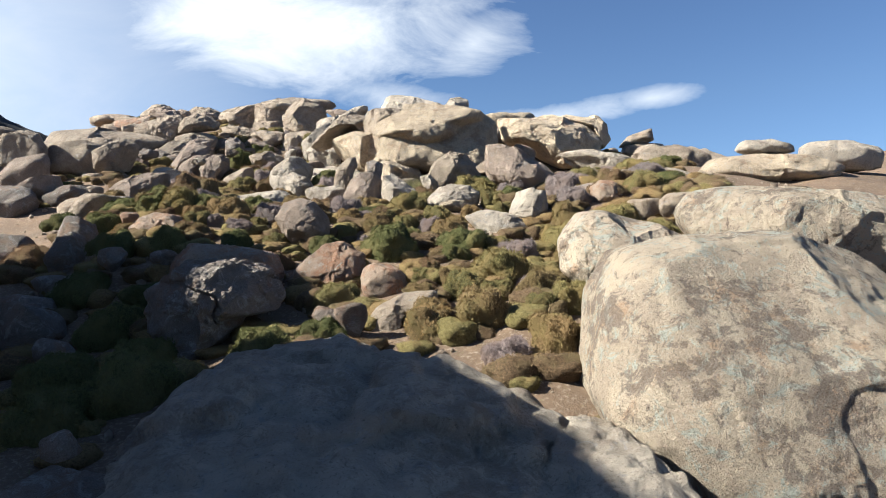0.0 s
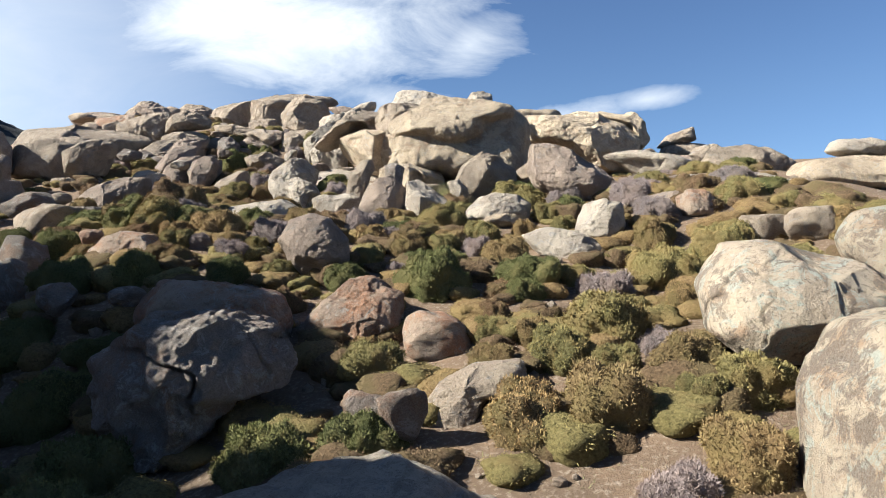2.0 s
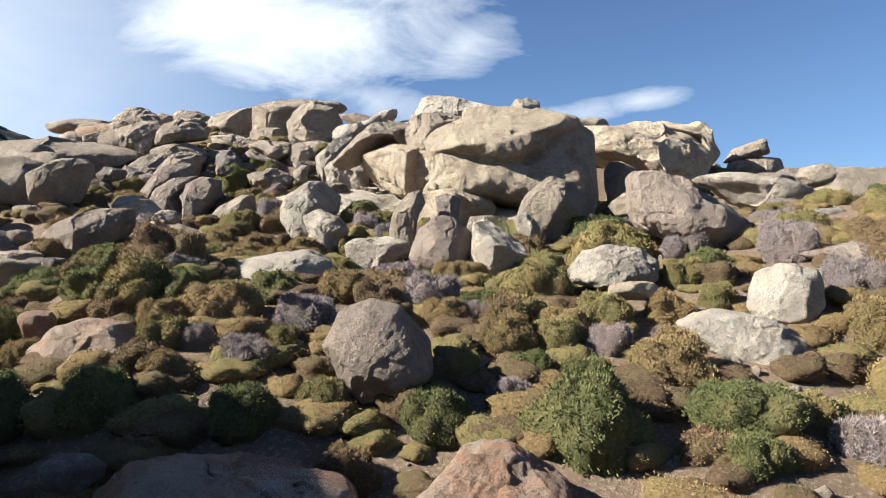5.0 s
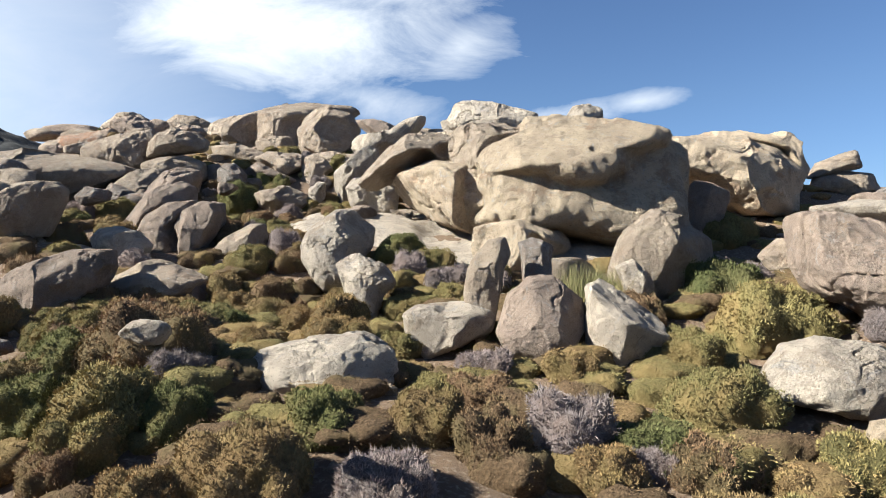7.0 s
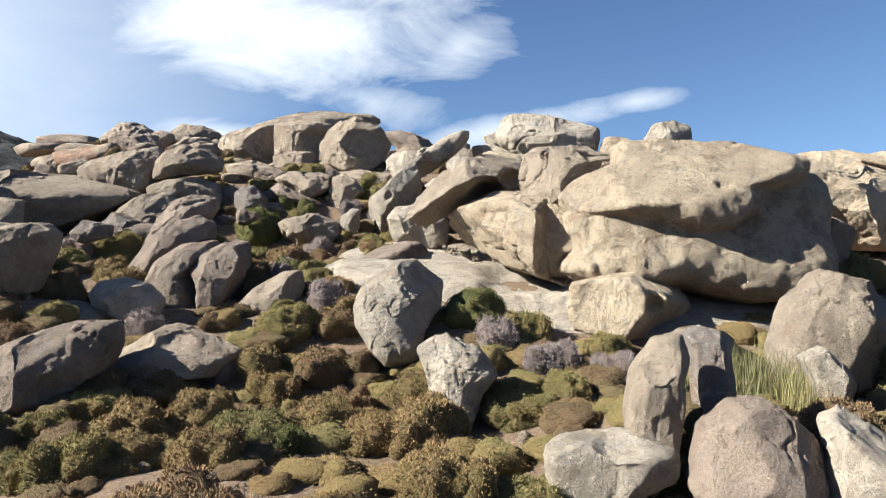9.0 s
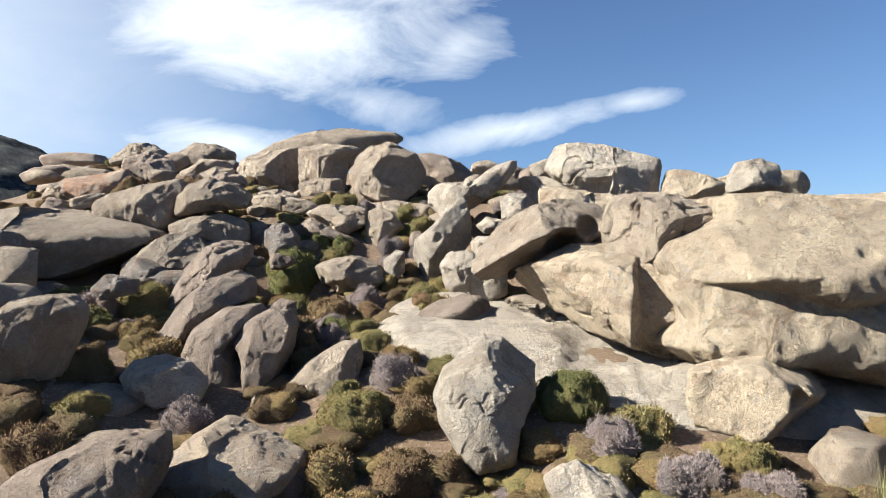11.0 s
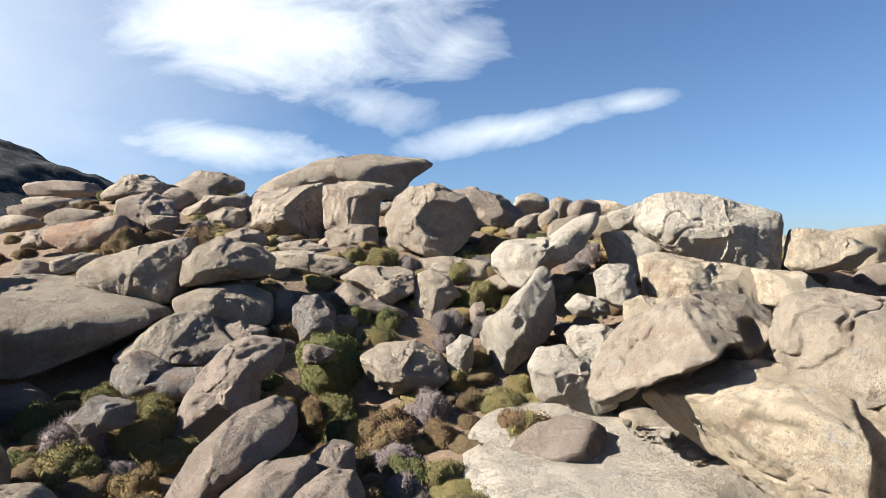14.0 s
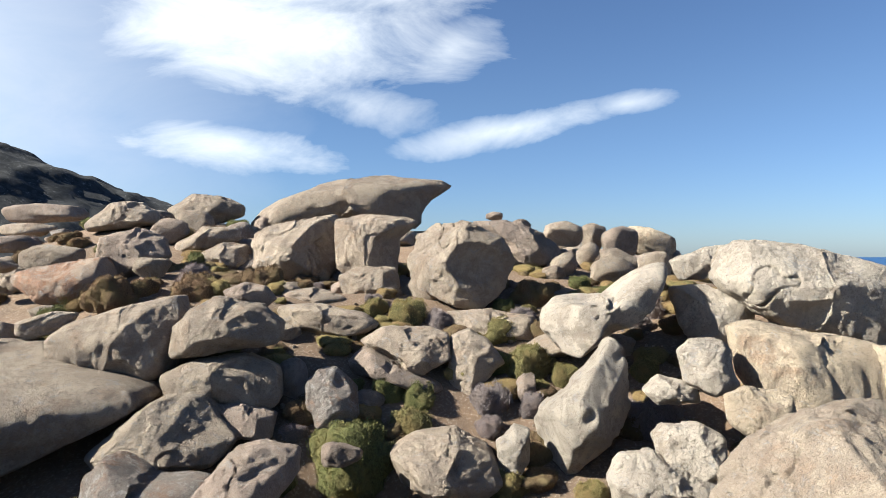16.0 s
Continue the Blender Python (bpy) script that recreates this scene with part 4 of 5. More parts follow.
hewn(-0.18, 11.46, 0.89, 0.32, [(-0.48, -0.03), (-0.29, 0.19), (-0.04, 0.24), (0.26, 0.21), (0.46, 0.09), (0.43, -0.11), (0.13, -0.24), (-0.2, -0.2), (-0.47, -0.14)], 467, "pale", back=0.5, level=6, label="pale flat rock with rusty layered edge")
hewn(3.31, 15.98, 2.17, 0.6, [(-1.16, 0.17), (-0.53, 0.28), (0.43, 0.14), (0.99, -0.04), (0.67, -0.32), (-0.37, -0.15)], 468, "pale")
hewn(-2.41, 13.20, 1.53, 0.25, [(-0.22, -0.09), (-0.16, 0.07), (0.02, 0.28), (0.17, 0.31), (0.23, 0.14), (0.14, -0.05), (0.06, -0.25), (-0.09, -0.31), (-0.2, -0.2)], 469, "tan", rough=0.7, level=6, label="upright grey-tan stone beside the egg-shaped boulder")
hewn(-1.90, 13.66, 1.64, 0.2, [(-0.18, 0.16), (-0.02, 0.21), (0.19, 0.12), (0.15, -0.13), (-0.1, -0.25)], 470, "grey")
hewn(-1.95, 12.79, 1.11, 0.36, [(-0.4, -0.12), (-0.29, 0.21), (-0.1, 0.38), (0.12, 0.38), (0.37, 0.18), (0.39, -0.05), (0.23, -0.28), (-0.04, -0.39), (-0.32, -0.28)], 471, "pink", facets=3, rough=0.6, level=6, label="smooth egg-shaped boulder standing on end")
hollowed(-1.33, 12.58, 1.10, 0.35, [(-0.25, 0.32), (-0.10, 0.40), (0.16, 0.24), (0.43, 0.09), (0.40, -0.11), (0.22, -0.32), (-0.10, -0.40), (-0.29, -0.30), (-0.26, -0.02)], 472, "pale",
         [(0.35, -0.25, 0.19, 0.15, -20, 0.30)], step=0.022, label="pale block with a broken concave side")
hewn(-2.78, 13.02, 1.08, 0.28, [(-0.41, 0.05), (-0.26, 0.13), (0.13, 0.16), (0.46, 0.08), (0.43, -0.05), (0.08, -0.14), (-0.2, -0.19), (-0.37, -0.09)], 473, "pale", back=0.5, label="whitish low slab of granite among shrubs")
hewn(-3.72, 14.46, 1.37, 0.32, [(-0.33, 0.18), (-0.08, 0.32), (0.21, 0.17), (0.37, -0.02), (0.22, -0.13), (0.13, -0.35), (-0.07, -0.29), (-0.22, -0.13)], 474, "pale", level=6)
hewn(-3.74, 12.01, 0.80, 0.39, [(-0.72, -0.05), (-0.5, 0.12), (-0.07, 0.22), (0.32, 0.26), (0.59, 0.14), (0.62, -0.09), (0.32, -0.21), (-0.16, -0.22), (-0.55, -0.19)], 475, "pale", back=0.8, level=6, label="flat pale granite slab lying between shrubs")
hewn(-2.32, 9.36, 0.38, 0.33, [(-0.39, 0.03), (-0.28, 0.25), (-0.07, 0.33), (0.14, 0.28), (0.36, 0.05), (0.39, -0.17), (0.15, -0.28), (-0.09, -0.32), (-0.28, -0.17)], 476, "pink", facets=3, rough=0.7, level=7, label="egg-shaped pinkish granite boulder with a crack")
hewn(-2.26, 11.08, 0.52, 0.23, [(-0.34, 0.03), (-0.19, 0.16), (0.07, 0.15), (0.26, 0.03), (0.2, -0.18), (0.03, -0.2), (-0.1, -0.06)], 477, "pale", back=0.5)
hewn(-4.63, 9.84, 0.26, 0.3, [(-0.45, -0.01), (-0.3, 0.17), (-0.07, 0.24), (0.22, 0.21), (0.43, 0.01), (0.41, -0.18), (-0.18, -0.21), (-0.36, -0.16)], 478, "rust", level=6, label="reddish cracked granite rock between cushion shrubs")
hewn(0.57, 10.00, 0.34, 0.38, [(-0.59, 0.16), (-0.26, 0.27), (0.08, 0.23), (0.45, 0.04), (0.56, -0.14), (0.25, -0.27), (-0.15, -0.24), (-0.33, -0.09)], 479, "pale", back=0.6, level=6, label="flat-faced cream white boulder tilted among shrubs")
hewn(1.02, 10.40, 0.75, 0.25, [(-0.33, -0.11), (-0.2, 0.15), (0.01, 0.23), (0.26, 0.19), (0.29, -0.09), (0.05, -0.21), (-0.27, -0.18)], 480, "pale")
hewn(2.26, 10.58, 0.93, 0.22, [(-0.26, 0.09), (-0.1, 0.19), (0.17, 0.17), (0.27, -0.02), (0.16, -0.19), (-0.16, -0.17), (-0.25, -0.04)], 481, "rust")
hewn(2.15, 11.51, 1.05, 0.26, [(-0.52, 0.01), (0.18, 0.14), (0.32, 0.12), (0.29, -0.12), (-0.1, -0.12)], 482, "pink")
hewn(-2.64, 6.77, -0.60, 0.52, [(-0.67, -0.32), (-0.62, 0.12), (-0.44, 0.26), (-0.26, 0.44), (0.25, 0.47), (0.61, 0.36), (0.76, 0.14), (0.72, -0.08), (0.44, -0.14), (0.2, -0.36), (-0, -0.55), (-0.32, -0.53), (-0.58, -0.32)], 483, "grey", level=7, rough=1.8, label="big rough dark grey boulder half in shade")
hewn(-2.88, 7.84, -0.22, 0.42, [(-0.73, -0.03), (-0.5, 0.25), (0.1, 0.24), (0.59, 0.14), (0.74, -0.06), (0.65, -0.22), (0.11, -0.22), (-0.6, -0.18)], 484, "rust", level=6, rough=1.4)
hewn(-1.61, 8.01, -0.25, 0.33, [(-0.46, -0.05), (-0.12, 0.28), (0.1, 0.32), (0.39, 0.17), (0.4, -0.09), (0.11, -0.28), (-0.4, -0.23)], 485, "rust", level=6, rough=1.4)
hewn(-0.66, 6.62, -0.65, 0.28, [(-0.36, -0.17), (-0.21, 0.06), (0.05, 0.19), (0.4, 0.23), (0.4, 0.08), (0.14, 0.01), (0.01, -0.2), (-0.3, -0.25)], 486, "tan", level=6)
hewn(1.63, 6.80, -0.02, 0.5, [(-0.67, 0.12), (-0.6, 0.23), (-0.45, 0.42), (-0.23, 0.44), (0.33, 0.31), (0.73, 0.14), (0.78, -0.04), (0.59, -0.26), (0.33, -0.39), (-0.4, -0.37), (-0.65, -0.18)], 487, "lichen", level=7, rough=0.5, facets=4, label="yellow and orange lichened boulder on a small ledge")
hewn(3.82, 7.40, 0.26, 1, [(-1.39, 0.2), (-1.22, 0.44), (-0.82, 0.49), (0.11, 0.45), (0.84, 0.37), (1.33, 0.17), (1.34, -0.39), (-0.19, -0.53), (-1.12, -0.23), (-1.35, 0.01)], 488, "lichen", rough=0.7, level=7)
hewn(2.22, 4.95, -0.91, 1, [(-1.31, -0.13), (-1.24, 0.59), (-1.05, 0.93), (-0.62, 1.04), (0.2, 1.1), (0.7, 0.91), (1.07, 0.62), (1.28, -0.13), (1.13, -0.96), (-0.39, -1.15), (-0.69, -0.8), (-1.19, -0.39)], 489, "lichen", facets=3, rough=0.55, level=7, label="huge ochre boulder blotched with blue-green lichen")
hewn(6.07, 13.49, 2.12, 0.36, [(-0.61, -0.08), (-0.47, 0.13), (0.22, 0.18), (0.61, 0.05), (0.53, -0.13), (-0.37, -0.16)], 490, "pale", stacked=True)
hewn(5.97, 13.09, 1.62, 0.74, [(-1.41, -0.1), (-1.06, 0.22), (-0.3, 0.31), (0.75, 0.28), (1.41, 0.04), (1.04, -0.26), (-0.67, -0.3)], 491, "gold", back=0.7, level=6)
hewn(-7.52, 14.98, 1.30, 0.47, [(-0.75, -0.19), (-0.48, 0.13), (-0.11, 0.32), (0.2, 0.4), (0.58, 0.4), (0.63, 0.19), (0.53, -0.07), (0.26, -0.3), (-0.11, -0.4), (-0.43, -0.35)], 492, "pink", level=6)
hewn(-6.68, 15.78, 1.27, 0.6, [(-0.67, -0.2), (-0.57, 0.05), (-0.16, 0.29), (0.26, 0.18), (0.73, 0.02), (0.56, -0.17), (-0.03, -0.2), (-0.4, -0.17)], 493, "tan", back=0.9, level=6)
hewn(-8.58, 16.56, 1.57, 0.45, [(-0.88, -0.02), (-0.21, 0.17), (0.32, 0.2), (0.88, 0.05), (0.66, -0.13), (-0.07, -0.14), (-0.74, -0.18)], 494, "tan", back=0.7)
hollowed(-3.46, 18.58, 3.37, 0.85, [(-0.95, -0.46), (-0.89, -0.09), (-0.57, 0.2), (-0.11, 0.43), (0.4, 0.53), (0.93, 0.51), (1.02, 0.3), (0.87, 0.08), (0.66, -0.15), (0.34, -0.33), (-0.02, -0.39), (-0.34, -0.45), (-0.6, -0.62), (-0.82, -0.62)], 495, "tan",
         [(-0.31, -0.49, 0.38, 0.29, -25, 1.30), (0.20, -0.20, 0.36, 0.27, -35, 1.20), (0.63, 0.15, 0.30, 0.22, -35, 1.10), (0.87, 0.33, 0.13, 0.10, -20, 0.80), (0.05, 0.11, 0.08, 0.07, 0, 0.34), (0.34, 0.27, 0.07, 0.06, 0, 0.34)], stacked=True, step=0.025, label="arching granite slab eaten into hollows beneath its overhang")
hewn(-2.01, 18.14, 3.46, 0.8, [(-0.81, -0.03), (-0.72, 0.27), (-0.57, 0.43), (-0.20, 0.49), (0.34, 0.37), (0.89, 0.28), (1.01, -0.03), (0.65, -0.27), (0.22, -0.41), (-0.19, -0.43), (-0.51, -0.53), (-0.75, -0.39)], 496, "tan", stacked=True, level=7, label="tan granite slab split from the arching rock")
hollowed(-2.73, 18.14, 2.62, 1.3, [(-1.36, 0.18), (-0.94, 0.38), (-0.40, 0.63), (0.15, 0.60), (0.76, 0.42), (1.31, 0.26), (1.43, -0.22), (1.37, -0.68), (0.79, -0.74), (0.03, -0.51), (-0.70, -0.24), (-1.14, -0.06)], 497, "gold",
         [(0.55, -0.41, 0.48, 0.38, -14, 1.10)], back=0.9, step=0.03, label="pale gold sloping granite slab with a dark cave")
boulder(-0.585, 4.160, -1.560, (3.25, 4.29, 1.23), 201, "pale", lean=4, tip=12, facets=4, chips=8, rough=2.4, level=7, label="broad low grey-brown granite slab in half shade")
boulder(0.650, 3.315, -1.846, (1.95, 2.99, 0.98), 202, "pale", tip=14, facets=4, chips=8, rough=2.0, level=7, label="smooth pinkish bedrock hump beside the low slab")
boulder(-2.210, 3.380, -1.950, (1.56, 2.34, 0.65), 203, "grey", tip=14, level=7)
# three unseen boulders left of the path, sized to shade the lower slope
boulder(-8.060, 2.900, 1.105, (3.64, 4.68, 6.11), 204, "tan", facets=3, chips=8)
boulder(-7.280, -0.500, 0.130, (3.64, 4.68, 6.24), 205, "pink", facets=3, chips=8)
boulder(-8.970, 6.900, 1.300, (3.12, 3.64, 4.90), 206, "tan")
boulder(3.001, 9.229, 0.670, (0.58, 0.34, 0.30), 212, "tan", lean=-8)
boulder(2.608, 9.490, 0.598, (0.62, 0.34, 0.29), 214, "tan")
boulder(8.031, 14.326, 2.164, (1.76, 0.75, 0.50), 217, "pale")
boulder(4.751, 14.857, 2.018, (1.45, 0.78, 0.65), 218, "tan")
boulder(4.658, 11.919, 1.087, (1.00, 0.58, 0.51), 219, "pale", lean=8)
boulder(4.490, 16.416, 2.419, (0.69, 0.44, 0.42), 224, "tan")
boulder(4.578, 14.869, 2.032, (1.52, 0.81, 0.67), 232, "tan")
boulder(3.244, 13.787, 1.535, (0.68, 0.36, 0.29), 233, "pale")
boulder(3.956, 12.293, 1.359, (1.15, 0.54, 0.38), 234, "pale")
boulder(-0.901, 7.563, -0.382, (0.58, 0.40, 0.43), 239, "rust")
boulder(-1.330, 6.322, -0.687, (0.30, 0.22, 0.24), 241, "grey")
boulder(-1.070, 6.200, -0.636, (0.32, 0.24, 0.26), 242, "grey")
boulder(-5.641, 9.167, -0.170, (0.55, 0.52, 0.74), 243, "grey")
boulder(-5.010, 8.967, -0.180, (0.51, 0.33, 0.33), 244, "grey")
boulder(-5.209, 8.203, -0.564, (0.62, 0.38, 0.35), 245, "grey")
boulder(-4.868, 7.249, -1.001, (0.72, 0.60, 0.78), 246, "grey")
boulder(-4.110, 6.491, -1.121, (0.44, 0.32, 0.35), 247, "grey")
boulder(-2.468, 3.963, -1.240, (0.23, 0.17, 0.18), 248, "grey")
boulder(-4.455, 8.168, -0.177, (0.38, 0.29, 0.33), 249, "grey")
boulder(-3.834, 8.273, -0.148, (0.34, 0.22, 0.21), 250, "grey")
boulder(-5.293, 10.225, 0.402, (0.29, 0.22, 0.26), 253, "rust")
boulder(-6.810, 11.921, 0.726, (1.01, 0.58, 0.52), 254, "tan", lean=-12)
boulder(-4.141, 10.064, 1.310, (0.25, 0.14, 0.13), 258, "pale")
boulder(-0.142, 10.758, 0.709, (0.58, 0.26, 0.18), 260, "gold")
boulder(1.629, 18.414, 2.607, (0.68, 0.56, 0.72), 279, "pink")
boulder(1.442, 23.205, 4.317, (2.12, 1.20, 1.06), 284, "gold")
boulder(-7.410, 20.647, 2.972, (0.42, 0.28, 0.29), 303, "pink")
boulder(-4.111, 26.155, 4.820, (0.51, 0.41, 0.49), 304, "tan", level=3)
boulder(-3.356, 25.545, 4.740, (0.83, 0.51, 0.49), 305, "tan", level=3)
boulder(-3.659, 28.844, 5.464, (0.98, 0.64, 0.64), 306, "tan", level=3)
boulder(-2.683, 30.075, 5.536, (0.61, 0.46, 0.53), 307, "tan", level=3)
boulder(-2.182, 29.504, 5.350, (0.94, 0.67, 0.72), 308, "pink", level=3)
boulder(-1.294, 30.201, 5.336, (1.39, 0.79, 0.69), 309, "gold", lean=18, level=3)
boulder(-2.411, 26.143, 4.921, (0.65, 0.38, 0.33), 310, "tan", level=3)
boulder(-5.111, 30.000, 5.949, (0.43, 0.26, 0.24), 312, "pink", level=3)
boulder(-4.409, 30.671, 5.800, (0.60, 0.32, 0.25), 313, "pink", level=3)
boulder(-3.536, 26.777, 5.070, (0.46, 0.33, 0.37), 314, "tan", level=3)
boulder(-13.190, 17.885, 2.865, (1.46, 0.88, 0.81), 315, "tan")
boulder(-11.524, 16.949, 2.557, (1.14, 0.81, 0.89), 316, "tan")
boulder(-10.521, 15.424, 1.642, (1.35, 0.90, 0.93), 317, "pink", lean=-25)
boulder(-9.714, 13.692, 0.811, (1.12, 0.79, 0.87), 318, "grey")
boulder(-9.580, 14.314, 1.085, (1.31, 0.72, 0.61), 319, "pink", lean=-30)
boulder(-10.639, 17.627, 2.295, (2.10, 1.23, 1.11), 320, "tan")
boulder(-9.329, 16.592, 1.656, (1.05, 0.56, 0.45), 322, "tan")
boulder(-7.928, 13.521, 0.767, (1.20, 0.69, 0.60), 323, "tan", lean=-15)
boulder(-8.845, 14.321, 0.947, (1.31, 0.74, 0.64), 324, "grey", lean=-20)
boulder(-5.894, 9.837, 0.053, (0.67, 0.57, 0.76), 325, "grey")
boulder(-7.196, 10.088, -0.091, (0.91, 0.55, 0.50), 326, "grey")
boulder(-5.171, 7.548, -0.978, (0.95, 0.70, 0.82), 327, "grey")
boulder(-8.258, 22.153, 3.286, (0.42, 0.48, 0.84), 351, "pink")
boulder(-5.323, 22.191, 3.365, (0.25, 0.24, 0.34), 359, "pink")
boulder(-12.360, 22.667, 3.950, (0.78, 0.47, 0.43), 365, "pink")
boulder(-11.164, 24.710, 4.802, (0.60, 0.37, 0.35), 368, "tan", level=3)
boulder(-12.004, 27.483, 5.535, (0.79, 0.48, 0.45), 375, "pink", level=3)
boulder(-17.050, 31.539, 6.099, (2.23, 0.89, 0.55), 376, "pink", level=3)
boulder(-16.624, 30.122, 5.621, (1.44, 0.59, 0.36), 377, "tan", level=3)
boulder(-15.374, 27.516, 5.226, (1.36, 0.57, 0.36), 378, "pink", level=3)
boulder(-13.673, 26.209, 5.015, (1.25, 0.55, 0.37), 379, "tan", level=3)
boulder(-14.022, 24.886, 4.813, (1.07, 0.49, 0.34), 380, "tan", level=3)
boulder(-11.315, 19.761, 2.773, (0.55, 0.69, 1.33), 382, "grey")
boulder(-10.976, 19.144, 2.793, (1.14, 0.77, 0.81), 384, "tan")
boulder(-8.306, 14.408, 1.193, (0.46, 0.28, 0.27), 385, "tan")
boulder(-6.589, 12.433, 0.870, (0.48, 0.22, 0.15), 386, "grey")


# ---- shrubs ----
shrub(-5.25, 22.74, 0.85, "olive", 0)
shrub(-4.79, 22.54, 0.48, "olive", 1)
shrub(-5.11, 22.32, 0.36, "olive", 2)
shrub(-6.76, 21.72, 0.63, "olive", 3)
shrub(-7.21, 20.84, 0.70, "olive", 4)
shrub(-6.90, 23.72, 0.71, "olive", 5)
shrub(-5.60, 23.41, 0.68, "olive", 6)
shrub(-4.86, 20.52, 0.42, "olive", 7)
shrub(-5.70, 20.83, 0.56, "olive", 8)
shrub(-7.42, 23.86, 0.51, "olive", 9)
shrub(-10.11, 22.22, 0.67, "olive", 10)
shrub(-3.80, 22.29, 0.43, "olive", 11)
shrub(-7.03, 22.17, 0.56, "green", 12)
shrub(-7.66, 21.40, 0.57, "green", 13)
shrub(-7.38, 21.64, 0.36, "green", 14)
shrub(-6.05, 20.74, 0.38, "green", 15)
shrub(-10.96, 26.19, 0.63, "green", 16)
shrub(-5.78, 22.13, 0.63, "grey", 17)
shrub(-5.26, 22.03, 0.45, "grey", 18)
shrub(-6.41, 23.61, 0.58, "grey", 19)
shrub(-3.59, 23.37, 0.52, "grey", 20)
shrub(-3.86, 21.47, 0.73, "grey", 21)
shrub(-10.39, 24.60, 0.72, "grey", 22)
shrub(-11.39, 23.89, 0.96, "brown", 23)
shrub(-10.15, 24.00, 0.81, "brown", 24)
shrub(-4.92, 24.58, 0.86, "brown", 25)
shrub(-9.31, 24.61, 0.77, "brown", 26)
shrub(-2.77, 22.63, 0.45, "brown", 27)
shrub(-10.98, 24.06, 0.52, "brown", 28)
shrub(-6.18, 22.78, 0.38, "brown", 29)
shrub(-9.11, 19.29, 0.96, "olive", 30)
shrub(-8.82, 18.96, 0.44, "olive", 31)
shrub(-5.62, 18.13, 0.51, "olive", 32)
shrub(-5.38, 18.27, 0.37, "olive", 33)
shrub(-4.74, 17.33, 0.48, "olive", 34)
shrub(-5.81, 16.86, 0.47, "olive", 35)
shrub(-5.09, 20.10, 0.69, "olive", 36)
shrub(-9.81, 20.01, 0.61, "olive", 37)
shrub(-9.60, 18.99, 0.80, "grey", 38)
shrub(-6.19, 18.43, 0.53, "grey", 39)
shrub(-5.29, 17.17, 0.72, "grey", 40)
shrub(-4.12, 17.49, 0.44, "grey", 41)
shrub(-9.19, 17.30, 0.42, "grey", 42)
shrub(-8.11, 17.61, 0.82, "ochre", 43)
shrub(-8.64, 18.31, 0.58, "ochre", 44)
shrub(-6.72, 19.79, 0.70, "ochre", 45)
shrub(-5.26, 17.65, 0.48, "ochre", 46)
shrub(-4.97, 16.91, 0.47, "ochre", 47)
shrub(-8.46, 17.93, 0.55, "ochre", 48)
shrub(-8.71, 17.05, 0.90, "brown", 49)
shrub(-6.39, 19.51, 0.75, "brown", 50)
shrub(-5.86, 19.56, 0.54, "brown", 51)
shrub(-6.41, 17.83, 0.57, "brown", 52)
shrub(-5.48, 20.32, 0.47, "brown", 53)
shrub(-3.51, 16.56, 0.95, "green", 54)
shrub(-7.40, 19.77, 0.48, "green", 55)
shrub(-9.30, 18.49, 0.47, "green", 56)
shrub(-5.65, 16.48, 0.89, "olive", 57)
shrub(-2.22, 15.42, 0.60, "olive", 58)
shrub(-2.76, 14.64, 0.55, "olive", 59)
shrub(-7.05, 14.21, 0.53, "olive", 60)
shrub(-6.32, 13.34, 0.70, "olive", 61)
shrub(-2.97, 15.99, 0.71, "olive", 62)
shrub(-5.75, 15.73, 0.69, "ochre", 63)
shrub(-3.26, 14.64, 0.58, "ochre", 64)
shrub(-4.82, 14.35, 0.98, "ochre", 65)
shrub(-5.96, 14.60, 0.89, "ochre", 66)
shrub(-6.33, 14.18, 0.79, "ochre", 67)
shrub(-3.95, 14.03, 0.84, "ochre", 68)
shrub(-3.78, 13.09, 0.89, "ochre", 69)
shrub(-2.63, 13.23, 0.58, "ochre", 70)
shrub(-5.40, 13.33, 0.62, "ochre", 71)
shrub(-5.46, 15.32, 0.70, "ochre", 72)
shrub(-5.12, 16.52, 0.64, "brown", 73)
shrub(-5.13, 15.78, 0.69, "brown", 74)
shrub(-4.69, 15.94, 0.56, "brown", 75)
shrub(-6.61, 18.30, 0.71, "brown", 76)
shrub(-6.48, 15.28, 0.64, "brown", 77)
shrub(-2.12, 13.41, 0.30, "brown", 78)
shrub(-4.70, 15.20, 0.58, "brown", 79)
shrub(-2.80, 15.22, 0.66, "grey", 80)
shrub(-2.24, 15.01, 0.59, "grey", 81)
shrub(-7.27, 16.34, 0.63, "grey", 82)
shrub(-6.14, 15.65, 0.51, "grey", 83)
shrub(-3.29, 15.71, 0.63, "grey", 84)
shrub(-4.99, 13.70, 0.52, "green", 85)
shrub(-4.40, 16.61, 0.39, "green", 86)
shrub(0.22, 13.15, 1.46, "olive", 87)
shrub(-0.82, 12.55, 0.86, "olive", 88)
shrub(-0.99, 11.38, 0.96, "olive", 89)
shrub(-3.17, 10.01, 0.40, "olive", 90)
shrub(-4.81, 11.04, 0.82, "olive", 91)
shrub(-0.46, 10.68, 0.63, "olive", 92)
shrub(-0.95, 10.23, 0.56, "olive", 93)
shrub(0.51, 11.41, 0.54, "olive", 94)
shrub(0.34, 15.82, 0.75, "olive", 95)
shrub(1.95, 18.51, 1.36, "olive", 96)
shrub(-2.30, 11.51, 0.36, "olive", 97)
shrub(-3.53, 11.06, 0.66, "green", 98)
shrub(-4.39, 11.05, 0.57, "green", 99)
shrub(-1.67, 11.00, 0.34, "green", 100)
